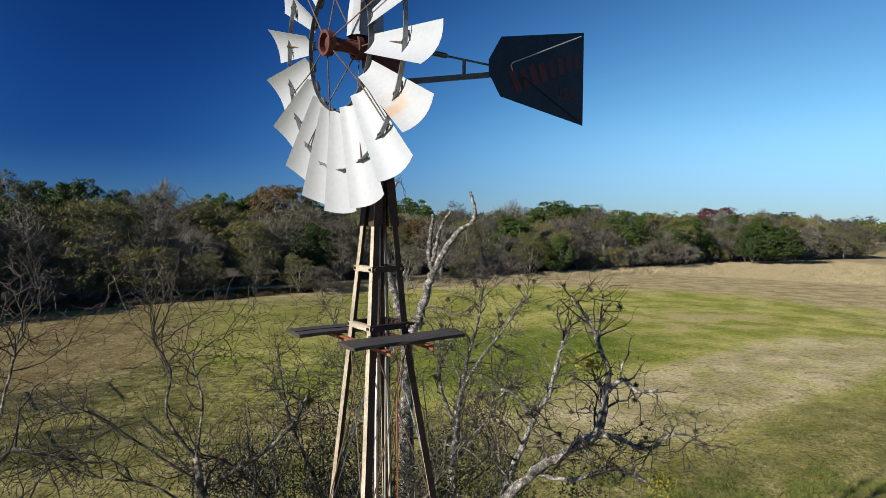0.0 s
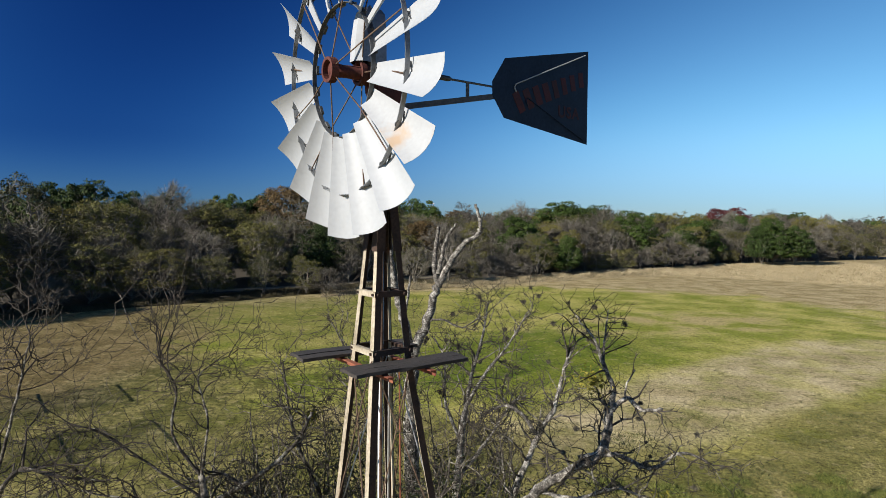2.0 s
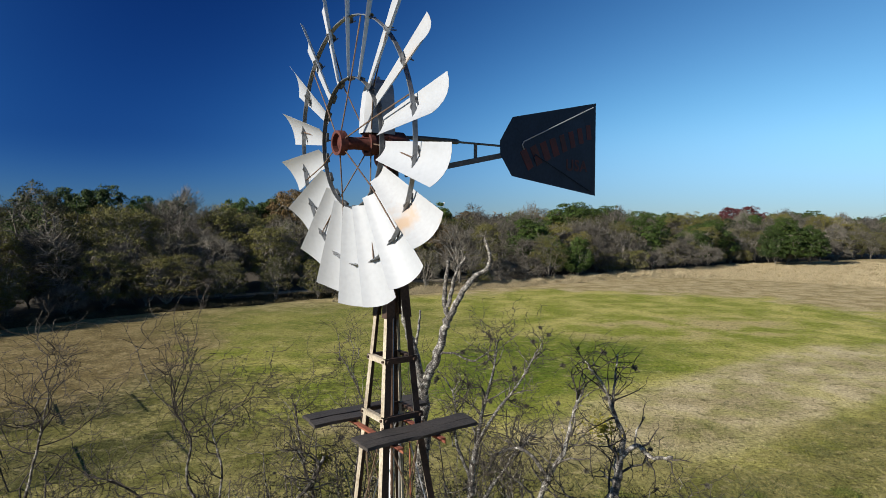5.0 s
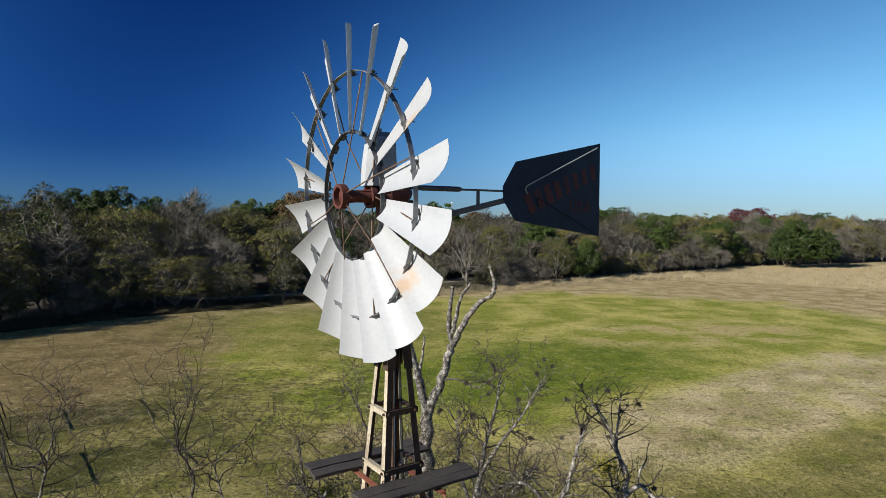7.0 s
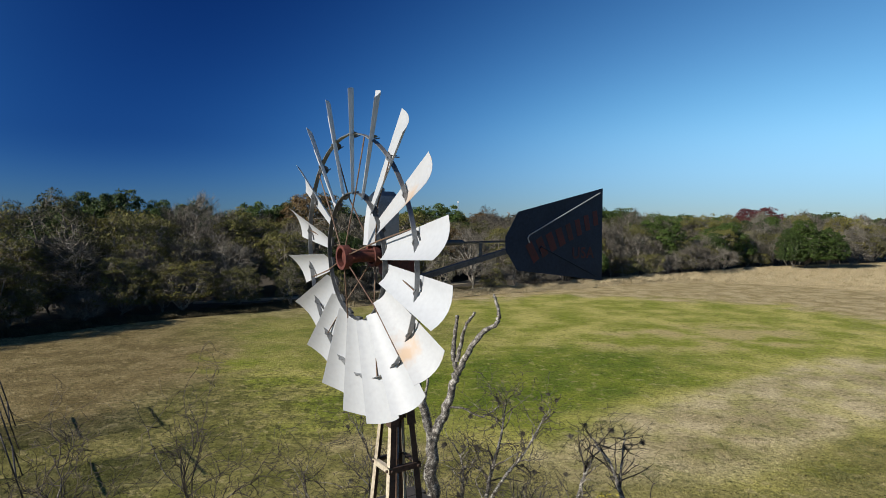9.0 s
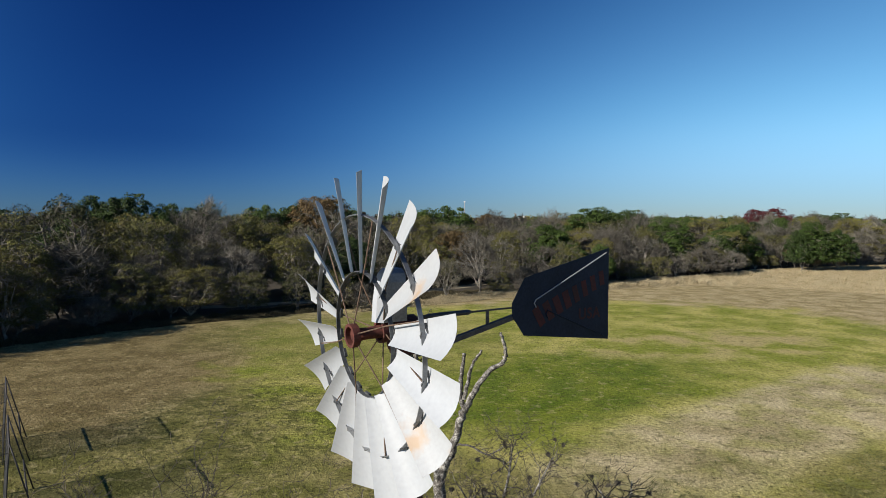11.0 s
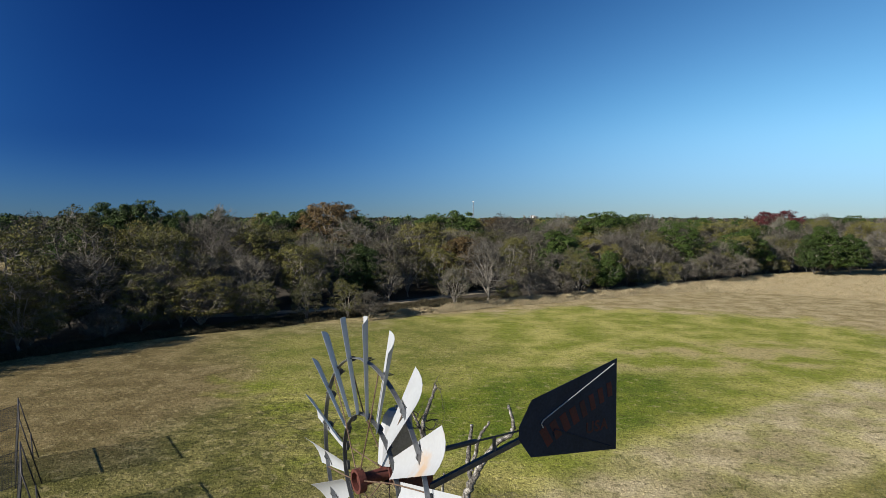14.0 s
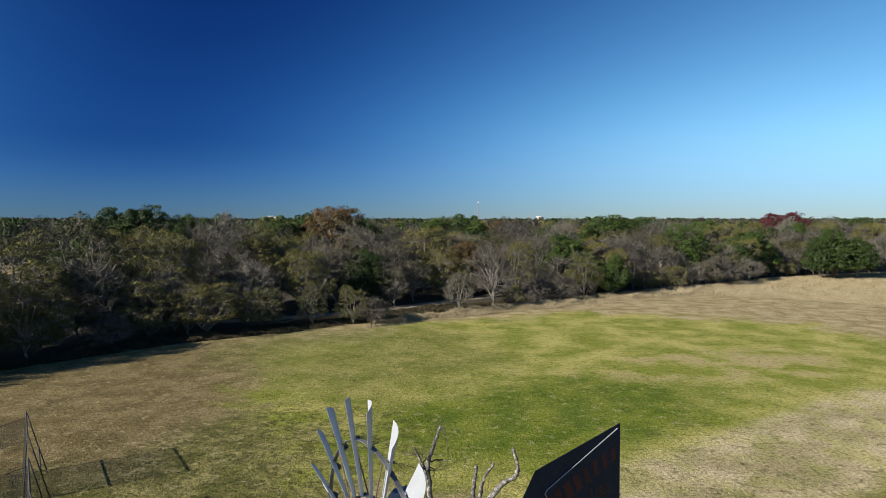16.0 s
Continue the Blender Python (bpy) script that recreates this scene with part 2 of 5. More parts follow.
def ground_material():
    """Winter turf: a watered green oval, straw-coloured and olive stretches round it, mottled at several scales."""
    m = bpy.data.materials.new("winter_turf")
    m.use_nodes = True
    nodes, links = m.node_tree.nodes, m.node_tree.links
    bsdf = nodes["Principled BSDF"]
    bsdf.inputs["Roughness"].default_value = 0.95
    bsdf.inputs["Specular IOR Level"].default_value = 0.1
    geo = nodes.new("ShaderNodeNewGeometry")

    def noise_at(scale, detail=4, stretch=None):
        n = nodes.new("ShaderNodeTexNoise")
        n.inputs["Scale"].default_value = scale
        n.inputs["Detail"].default_value = detail
        if stretch:
            mp = nodes.new("ShaderNodeMapping")
            mp.inputs["Rotation"].default_value = (0, 0, radians(stretch[0]))
            mp.inputs["Scale"].default_value = (stretch[1], 1, 1)
            links.new(geo.outputs["Position"], mp.inputs["Vector"])
            links.new(mp.outputs["Vector"], n.inputs["Vector"])
        else:
            links.new(geo.outputs["Position"], n.inputs["Vector"])
        return n.outputs["Fac"]

    def calc(op, p, q, r=None):
        n = nodes.new("ShaderNodeMath")
        n.operation = op
        for i, v in enumerate((p, q, r)):
            if v is None:
                continue
            if isinstance(v, (int, float)):
                n.inputs[i].default_value = v
            else:
                links.new(v, n.inputs[i])
        return n.outputs[0]

    def step(v, lo, hi):
        n = nodes.new("ShaderNodeMapRange")
        n.interpolation_type = "SMOOTHSTEP"
        n.inputs["From Min"].default_value, n.inputs["From Max"].default_value = lo, hi
        links.new(v, n.inputs["Value"])
        return n.outputs["Result"]

    def blend(f, p, q):
        n = nodes.new("ShaderNodeMixRGB")
        links.new(f, n.inputs["Fac"])
        for key, v in (("Color1", p), ("Color2", q)):
            if isinstance(v, tuple):
                n.inputs[key].default_value = (*v, 1)
            else:
                links.new(v, n.inputs[key])
        return n.outputs["Color"]

    def oval(cx, cy, rx, ry, turn):
        mp = nodes.new("ShaderNodeMapping")
        mp.vector_type = "TEXTURE"
        mp.inputs["Location"].default_value = (cx, cy, 0)
        mp.inputs["Rotation"].default_value = (0, 0, radians(turn))
        mp.inputs["Scale"].default_value = (rx, ry, 1000)
        links.new(geo.outputs["Position"], mp.inputs["Vector"])
        ln = nodes.new("ShaderNodeVectorMath")
        ln.operation = "LENGTH"
        links.new(mp.outputs["Vector"], ln.inputs[0])
        return ln.outputs["Value"]

    large = noise_at(0.09, 4)
    mid = noise_at(0.45, 5)
    streak = noise_at(0.26, 7)
    small = noise_at(5.5, 5)
    tiny = noise_at(22.0, 3)
    wob = calc("MULTIPLY_ADD", large, 0.9, -0.45)
    wob2 = calc("MULTIPLY_ADD", mid, 0.45, -0.22)
    tan = blend(step(mid, 0.35, 0.65), (0.27, 0.21, 0.10), (0.42, 0.34, 0.19))
    olive = blend(step(mid, 0.35, 0.65), (0.116, 0.113, 0.0297), (0.231, 0.204, 0.0748))
    green = blend(step(streak, 0.34, 0.68), (0.182, 0.206, 0.028), (0.39, 0.35, 0.105))
    lush = blend(step(mid, 0.36, 0.64), (0.074, 0.116, 0.009), (0.145, 0.172, 0.02))
    # the watered oval, brightest near its rim
    west = calc("SUBTRACT", 1.0, step(calc("ADD", oval(-30, 36, 26, 24, 20), wob), 0.55, 1.1))
    # browner western grass, darkened further for the duller light on that side
    tan = blend(calc("MULTIPLY", west, 0.9), tan, blend(step(mid, 0.35, 0.65), (0.118, 0.09, 0.037), (0.185, 0.142, 0.063)))
    olive = blend(calc("MULTIPLY", west, 0.9), olive, blend(step(mid, 0.35, 0.65), (0.072, 0.069, 0.022), (0.126, 0.11, 0.038)))
    edge = calc("ADD", calc("ADD", oval(14.5, 47, 32, 24.5, 22), wob), wob2)
    base = blend(step(calc("ADD", oval(14, 12, 26, 17, 20), wob), 0.85, 1.15), olive, tan)
    base = blend(step(calc("ADD", oval(-14, 14, 14, 10, 0), wob), 0.7, 1.2), olive, base)
    base = blend(step(calc("ADD", oval(-9, 27, 7, 8, 30), wob), 0.7, 1.2), olive, base)
    col = blend(step(edge, 0.86, 1.12), green, base)
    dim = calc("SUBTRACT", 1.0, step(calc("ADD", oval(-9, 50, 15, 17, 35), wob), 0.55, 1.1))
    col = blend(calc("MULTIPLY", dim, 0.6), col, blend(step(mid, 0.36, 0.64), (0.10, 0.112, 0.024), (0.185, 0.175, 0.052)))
    near = calc("ADD", oval(7, 33.5, 15.5, 7.5, 28), wob)
    nf = calc("SUBTRACT", 1.0, step(near, 0.6, 1.1))
    col = blend(calc("MULTIPLY", nf, 0.9), col, lush)
    dry = calc("ADD", oval(23, 47, 15, 6.5, 18), wob)
    df = calc("MULTIPLY", calc("SUBTRACT", 1.0, step(dry, 0.55, 1.05)), step(streak, 0.42, 0.62))
    col = blend(calc("MULTIPLY", df, 0.8), col, (0.361, 0.287, 0.142))
    pale = calc("SUBTRACT", 1.0, step(calc("ADD", calc("ADD", oval(20, 28.5, 19, 4.6, 33), wob), wob2), 0.7, 1.1))
    col = blend(calc("MULTIPLY", pale, calc("MULTIPLY_ADD", step(noise_at(0.5, 6), 0.36, 0.6), 0.5, 0.42)), col, blend(step(streak, 0.4, 0.6), (0.33, 0.27, 0.15), (0.47, 0.39, 0.24)))
    # clumps, and bare soil between them
    col = blend(step(calc("MULTIPLY_ADD", tiny, 0.5, calc("MULTIPLY", small, 0.5)), 0.42, 0.30), col, (0.0601, 0.0515, 0.0257))
    # the rough dark stretch below the wheel
    clumps = calc("MULTIPLY_ADD", noise_at(3.2, 5), 0.5, calc("MULTIPLY", noise_at(1.0, 6), 0.5))
    rough = calc("SUBTRACT", 1.0, step(calc("ADD", oval(-9.5, 27, 9.5, 8.5, 25), wob), 0.55, 1.15))
    col = blend(calc("MULTIPLY", rough, calc("MULTIPLY", step(clumps, 0.46, 0.58), 0.72)), col, (0.055, 0.06, 0.018))
    speck = noise_at(1.7, 6)
    col = blend(calc("MULTIPLY", step(speck, 0.56, 0.66), 0.45), col, (0.0858, 0.0815, 0.0257))
    col = blend(calc("MULTIPLY", step(speck, 0.44, 0.34), 0.35), col, (0.395, 0.326, 0.172))
    hs = nodes.new("ShaderNodeHueSaturation")
    links.new(col, hs.inputs["Color"])
    links.new(calc("MULTIPLY_ADD", tiny, 1.7, calc("MULTIPLY_ADD", small, 1.6, -0.68)), hs.inputs["Value"])
    links.new(hs.outputs["Color"], bsdf.inputs["Base Color"])
    bp = nodes.new("ShaderNodeBump")
    bp.inputs["Strength"].default_value = 1.0
    bp.inputs["Distance"].default_value = 0.05
    links.new(calc("MULTIPLY_ADD", tiny, 0.4, small), bp.inputs["Height"])
    links.new(bp.outputs["Normal"], bsdf.inputs["Normal"])
    return m


# ---- building helpers ----


class Geo:
    """Vertices and faces that become one mesh."""

    def __init__(self):
        self.v, self.f = [], []

    def add(self, verts, faces):
        k = len(self.v)
        self.v.extend(verts)
        self.f.extend([tuple(i + k for i in f) for f in faces])
        return self

    def box(self, x0, x1, y0, y1, z0, z1, m=None):
        pts = [Vector((x, y, z)) for z in (z0, z1) for x, y in ((x0, y0), (x1, y0), (x1, y1), (x0, y1))]
        if m is not None:
            pts = [m @ p for p in pts]
        return self.add(pts, [(3, 2, 1, 0), (4, 5, 6, 7), (0, 1, 5, 4), (1, 2, 6, 5), (2, 3, 7, 6), (3, 0, 4, 7)])

    def tube(self, pts, radii, sides=6, cap=True):
        pts = [Vector(p) for p in pts]
        rings, prev = [], None
        for i, p in enumerate(pts):
            d = (pts[min(i + 1, len(pts) - 1)] - pts[max(i - 1, 0)])
            d = d.normalized() if d.length > 1e-9 else Vector((0, 0, 1))
            a = prev - d * prev.dot(d) if prev is not None else d.orthogonal()
            a = a.normalized() if a.length > 1e-6 else d.orthogonal().normalized()
            prev = a
            b = d.cross(a)
            r = radii[i] if isinstance(radii, (list, tuple)) else radii
            rings.append([p + (a * math.cos(2 * math.pi * k / sides) + b * math.sin(2 * math.pi * k / sides)) * r for k in range(sides)])
        faces = []
        for i in range(len(rings) - 1):
            for k in range(sides):
                n = (k + 1) % sides
                faces.append((i * sides + k, i * sides + n, (i + 1) * sides + n, (i + 1) * sides + k))
        if cap:
            faces.append(tuple(range(sides - 1, -1, -1)))
            faces.append(tuple((len(rings) - 1) * sides + k for k in range(sides)))
        return self.add([q for r in rings for q in r], faces)

    def beam(self, p, q, profile, up=(0, 0, 1)):
        """A bar from p to q with a closed profile of (side, up) points."""
        p, q = Vector(p), Vector(q)
        d = (q - p).normalized()
        s = d.cross(Vector(up)).normalized()
        t = s.cross(d)
        n = len(profile)
        pts = [e + s * a + t * b for e in (p, q) for a, b in profile]
        faces = [(k, (k + 1) % n, n + (k + 1) % n, n + k) for k in range(n)] + [tuple(range(n - 1, -1, -1)), tuple(range(n, 2 * n))]
        return self.add(pts, faces)

    def ring(self, centre, axis, radius, width, thick, n=48):
        """A flat band bent to a circle."""
        c, ax = Vector(centre), Vector(axis).normalized()
        a = ax.orthogonal().normalized()
        b = ax.cross(a)
        pts, faces = [], []
        for k in range(n):
            w = 2 * math.pi * k / n
            r = a * math.cos(w) + b * math.sin(w)
            for dr, dx in ((0, -0.5), (0, 0.5), (1, 0.5), (1, -0.5)):
                pts.append(c + r * (radius + dr * thick) + ax * dx * width)
        for k in range(n):
            m = (k + 1) % n
            for j in range(4):
                faces.append((4 * k + j, 4 * k + (j + 1) % 4, 4 * m + (j + 1) % 4, 4 * m + j))
        return self.add(pts, faces)

    def data(self, name, mat, smooth=False):
        me = bpy.data.meshes.new(name)
        me.from_pydata([tuple(p) for p in self.v], [], self.f)
        me.materials.append(mat)
        if smooth:
            me.polygons.foreach_set("use_smooth", [True] * len(me.polygons))
        me.update()
        return me


def part(name, shape, mat, parent, label="", smooth=False, bevel=0.0):
    """Links a shape as one mesh under a thing or a part, in the parent's coordinates."""
    me = shape if isinstance(shape, bpy.types.Mesh) else shape.data(name, mat, smooth)
    if bevel:
        bm = bmesh.new()
        bm.from_mesh(me)
        bmesh.ops.recalc_face_normals(bm, faces=bm.faces)
        bmesh.ops.bevel(bm, geom=bm.edges[:], offset=bevel, segments=1, affect="EDGES", clamp_overlap=True)
        bm.to_mesh(me)
        bm.free()
    ob = new(name, me)
    ob.parent = parent
    if label:
        tagged(ob, label)
    return ob


def thing(name, m, label, category, group="", kind=""):
    ob = new(name)
    ob.matrix_world = m
    return tagged(ob, label, category, group, kind)


RECT = lambda w, h: [(-w / 2, -h / 2), (w / 2, -h / 2), (w / 2, h / 2), (-w / 2, h / 2)]

# ---- ground ----
g = Geo()
span = [-3000, -800, -250, -120] + [-70 + 5 * i for i in range(47)] + [220, 400, 1000, 4500]
for y in span:
    for x in span:
        g.v.append((x, y, -0.02))
n = len(span)
g.f = [(j * n + i, j * n + i + 1, (j + 1) * n + i + 1, (j + 1) * n + i) for j in range(n - 1) for i in range(n - 1)]
M_TURF = ground_material()
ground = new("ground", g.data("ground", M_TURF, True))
tagged(ground, "broad winter meadow of green and straw-coloured mown grass", "ground", kind="structure")

# ---- windmill ----
CX, CY, TURN = 0.37, 0.24, 34.0
mill = thing("windmill", pose(CX, CY, 0, 0, 0, TURN), "old steel wind pump with white blades on a four-legged lattice tower", "windmill")
APEX, SLOPE = 9.52, 0.079         # half the tower's width shrinks to nothing at the apex


def half(z):
    return SLOPE * (APEX - z)


def corner(sx, sy, z):
    """One leg's outer edge; the leg beside the sunlit face is splayed more below the platform."""
    h = half(z)
    more = 0.055 * max(7.35 - z, 0) if (sx, sy) == (1, -1) else 0
    return Vector((sx * (h + more), sy * (h + more), z))


CORNERS = ((-1, -1), (1, -1), (1, 1), (-1, 1))
for sx, sy in CORNERS:
    g = Geo()
    w, w2, t = 0.058, 0.054, 0.007
    prof = [(0, 0), (-w * sx, 0), (-w * sx, -t * sy), (-t * sx, -t * sy), (-t * sx, -w2 * sy), (0, -w2 * sy)]
    pts = []
    for z in (0.0, 7.35, 8.32):
        c = corner(sx, sy, z)
        k = 1 if z < 8 else 0.8
        pts += [(c.x + a * k, c.y + b * k, z) for a, b in prof]
    g.add(pts, [(r + k, r + (k + 1) % 6, r + 6 + (k + 1) % 6, r + 6 + k) for r in (0, 6) for k in range(6)] + [(5, 4, 3, 2, 1, 0), (12, 13, 14, 15, 16, 17)])
    leg = part("leg", g, M_LEG, mill, "angle-iron leg, sunlit flanges pale, shaded flanges coloured dark")
    # the y-facing flanges take the dark iron, to colour in their shade
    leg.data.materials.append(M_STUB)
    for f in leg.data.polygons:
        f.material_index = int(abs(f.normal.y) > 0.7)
    g = Geo()
    w, t = 0.072, 0.008
    pts = []
    for z in (8.22, 9.2):
        h = half(z) + 0.008
        prof = [(0, 0), (-w * sx, 0), (-w * sx, -t * sy), (-t * sx, -t * sy), (-t * sx, -w * sy), (0, -w * sy)]
        pts += [(sx * h + a, sy * h + b, z) for a, b in prof]
    g.add(pts, [(k, (k + 1) % 6, 6 + (k + 1) % 6, 6 + k) for k in range(6)] + [(5, 4, 3, 2, 1, 0), (6, 7, 8, 9, 10, 11)])
    part("stub_leg", g, M_STUB, mill, "dark rusted top angle")
    # base foot
    c = corner(sx, sy, 0)
    part("foot", Geo().box(c.x - 0.12, c.x + 0.12, c.y - 0.12, c.y + 0.12, -0.1, 0.06), M_ROADWAY, mill, "concrete footing", bevel=0.01)

GIRTS = [7.90, 7.47, 5.93, 4.3, 2.3]
for i, z in enumerate(GIRTS):
    for k in range(4):
        m = Matrix.Rotation(k * math.pi / 2, 4, "Z")
        g = Geo()
        p, q = corner(*CORNERS[k], z), corner(*CORNERS[(k + 1) % 4], z)
        d = (q - p).normalized()
        out = m @ Vector((0, -0.006, 0))
        p, q = p - d * 0.012 + out, q + d * 0.012 + out
        g.beam(p, q, [(0, -0.02), (0.006, -0.02), (0.006, 0.02), (0, 0.02)])
        g.beam(p + Vector((0, 0, 0.02)), q + Vector((0, 0, 0.02)), [(-0.03, -0.003), (0.006, -0.003), (0.006, 0.003), (-0.03, 0.003)])
        # only the sunward girts are pale; the others have shade in their colour
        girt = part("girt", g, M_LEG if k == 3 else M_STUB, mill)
        for e in (p, q):
            d = (m @ Vector((0, -1, 0)))
            e2 = e + (q - e if e == p else p - e).normalized() * 0.025
            part("bolt", Geo().tube([e2 + d * 0.003, e2 + d * 0.02], 0.011, 6), M_STUB, girt)
for z0, z1 in ((7.42, 5.96), (5.90, 4.33), (4.27, 2.33), (2.25, 0.2)):
    for k in range(4):
        a, b = CORNERS[k], CORNERS[(k + 1) % 4]
        inward = Vector((-a[0] - b[0], -a[1] - b[1], 0)) * 0.006
        for up, down, shift in ((a, b, 1), (b, a, -1)):
            part("tie_rod", Geo().tube([corner(*up, z0) + inward * shift, corner(*down, z1) + inward * shift], 0.0055, 5), M_ROD if (k + shift) % 3 else M_PIPE, mill)
part("brace_rod", Geo().tube([(-0.10, -0.05, 7.4), (-0.20, -0.02, 0.3)], 0.006, 6), M_LEG, mill, "straight pale brace rod")
part("brace_rod", Geo().tube([(0.12, 0.08, 7.4), (0.17, 0.16, 0.3)], 0.009, 6), M_PIPE, mill, "straight galvanised brace rod")
part("brace_rod", Geo().tube([(0.10, -0.10, 7.4), (0.20, -0.16, 0.3)], 0.006, 6), M_REDBAR, mill, "straight rusted brace rod")
part("pump_rod", Geo().tube([(0.0, 0, 0.4), (0.0, 0, 9.3)], 0.012, 8), M_ROD, mill, "thin rusted pump rod")
part("centre_pipe", Geo().tube([(0.03, 0.06, 0.0), (0.03, 0.06, 8.9)], 0.02, 8), M_PIPE, mill, "galvanised down pipe", smooth=True)
part("furl_wire", Geo().tube([(-0.07, -0.03, 1.2), (-0.05, 0.02, 8.9)], 0.004, 5), M_ROD, mill)
part("mast_pipe", Geo().tube([(0, 0, 8.25), (0, 0, 9.5)], 0.05, 14), M_STUB, mill, "dark mast pipe", smooth=True)
for z in (9.14,):
    g = Geo()
    h = half(z) + 0.02
    for k in range(4):
        m = Matrix.Rotation(k * math.pi / 2, 4, "Z")
        g.beam(m @ Vector((-h, -h, z)), m @ Vector((h, -h, z)), RECT(0.012, 0.05))
    part("mast_collar", g, M_STUB, mill, "dark bolted top collar")

# working platform
rng = random.Random(11)
for side, rows in ((-1, ((0.185, 0.315), (0.322, 0.425))), (1, ((0.20, 0.335), (0.345, 0.49)))):
    for v0, v1 in rows:
        u0, u1 = (-0.54 if side > 0 else -0.43) + rng.uniform(-0.03, 0.02), (0.49 if side > 0 else 0.55) + rng.uniform(-0.03, 0.02)
        g = Geo()
        cells, pts = 10, []
        for i in range(cells + 1):
            u = u0 + (u1 - u0) * i / cells
            jag = [rng.uniform(-0.006, 0.006) for _ in range(4)]
            du = rng.uniform(-0.012, 0.012) if i in (0, cells) else 0
            sag = 0.003 * math.sin(i * 0.9)
            pts += [(u + du, side * (v0 + jag[0]), 7.388 + sag), (u - du, side * (v1 + jag[1]), 7.386 + sag),
                    (u - du, side * (v1 + jag[2]), 7.410 + sag + rng.uniform(-0.002, 0.002)), (u + du, side * (v0 + jag[3]), 7.412 + sag)]
        faces = [(4 * i + k, 4 * i + (k + 1) % 4, 4 * i + 4 + (k + 1) % 4, 4 * i + 4 + k) for i in range(cells) for k in range(4)]
        g.add(pts, faces + [(3, 2, 1, 0), tuple(4 * cells + k for k in range(4))])
        part("plank", g, M_PLANK, mill, "weathered dark grey board")
for u in (-0.19, 0.17):
    g = Geo()
    g.beam((u, -0.48, 7.352), (u, 0.5, 7.352), [(0, -0.022), (0.005, -0.022), (0.005, 0.022), (0, 0.022)])
    g.beam((u, -0.48, 7.371), (u, 0.5, 7.371), [(-0.04, -0.003), (0.005, -0.003), (0.005, 0.003), (-0.04, 0.003)])
    part("platform_bearer", g, M_REDBAR, mill, "red oxide platform bearer")

# gearbox, hood, hub
HZ = 9.534
g = Geo()
g.tube([(-0.10, 0, HZ - 0.02), (-0.07, 0, HZ), (0.07, 0, HZ), (0.10, 0, HZ - 0.02)], [0.075, 0.10, 0.10, 0.08], 16)
g.tube([(-0.12, 0, HZ - 0.10), (0.16, 0, HZ - 0.10)], 0.07, 14)
g.box(-0.09, 0.13, -0.075, 0.075, HZ - 0.2, HZ - 0.06)
part("gearbox", g, M_RED, mill, "red rusted gearbox casting", smooth=False)
for k in range(7):
    a = k * math.pi / 3.5
    g = Geo()
    g.tube([(-0.13, 0.085 * math.cos(a), HZ + 0.085 * math.sin(a)), (-0.085, 0.085 * math.cos(a), HZ + 0.085 * math.sin(a))], 0.016, 6)
    part("gear_bolt", g, M_RED, mill)
g = Geo()
pts = []
for z, front, back, wide, cut in ((9.60, -0.265, -0.02, 0.078, 0.045), (9.76, -0.255, -0.022, 0.078, 0.045), (9.90, -0.235, -0.026, 0.074, 0.04),
                                  (9.965, -0.215, -0.03, 0.066, 0.035), (10.0, -0.185, -0.05, 0.048, 0.028)):
    pts += [(front + cut, -wide, z), (back, -wide, z), (back + 0.012, 0, z), (back, wide, z), (front + cut, wide, z), (front, wide * 0.45, z), (front, -wide * 0.45, z)]
g.add(pts, [(r * 7 + k, r * 7 + (k + 1) % 7, r * 7 + 7 + (k + 1) % 7, r * 7 + 7 + k) for r in range(4) for k in range(7)] + [tuple(28 + k for k in range(7))])
g.tube([(-0.12, 0, 9.995), (-0.12, 0, 10.02), (-0.12, 0, 10.03)], [0.012, 0.016, 0.008], 8)
hood = part("hood", g, M_GALV, mill, "galvanised gearbox hood, front whitened as if sunlit")
# white on the forward faces paints in the sunlight they catch
hood.data.materials.append(M_WHITE)
for f in hood.data.polygons:
    f.material_index = int(f.normal.x < -0.5)
g = Geo()
g.box(-0.16, 0.01, -0.05, 0.05, HZ, 9.62)
part("hood_post", g, M_STUB, mill)

RIM = -0.348
wheel = part("wheel", Geo().tube([(-0.43, 0, HZ), (-0.32, 0, HZ), (-0.20, 0, HZ), (-0.17, 0, HZ), (-0.1, 0, HZ)], [0.052, 0.045, 0.05, 0.075, 0.075], 18), M_RED, mill, "fan wheel on a red rusted hub", smooth=True)
# the shaft leans forward a little
wheel.matrix_local = Matrix.Translation((0, 0, HZ)) @ pose(0, 0, 0, 0, -2.5, -0.55) @ Matrix.Translation((0, 0, -HZ))
g = Geo()
g.ring((-0.435, 0, HZ), (1, 0, 0), 0.068, 0.055, 0.022, 24)
g.ring((-0.20, 0, HZ), (1, 0, 0), 0.068, 0.04, 0.022, 24)
part("hub_flange", g, M_RED, wheel)
PHASE = 1.5
AX = Vector((1, 0, 0))


def polar(r, deg, u):
    w = radians(deg)
    return Vector((u, -r * math.sin(w), HZ + r * math.cos(w)))


for r, nm in ((0.465, "inner_rim"), (0.885, "outer_rim")):
    part(nm, Geo().ring((RIM, 0, HZ), AX, r, 0.034, 0.006, 60), M_GALV if nm == "outer_rim" else M_BRACKET, wheel, "weathered steel rim")
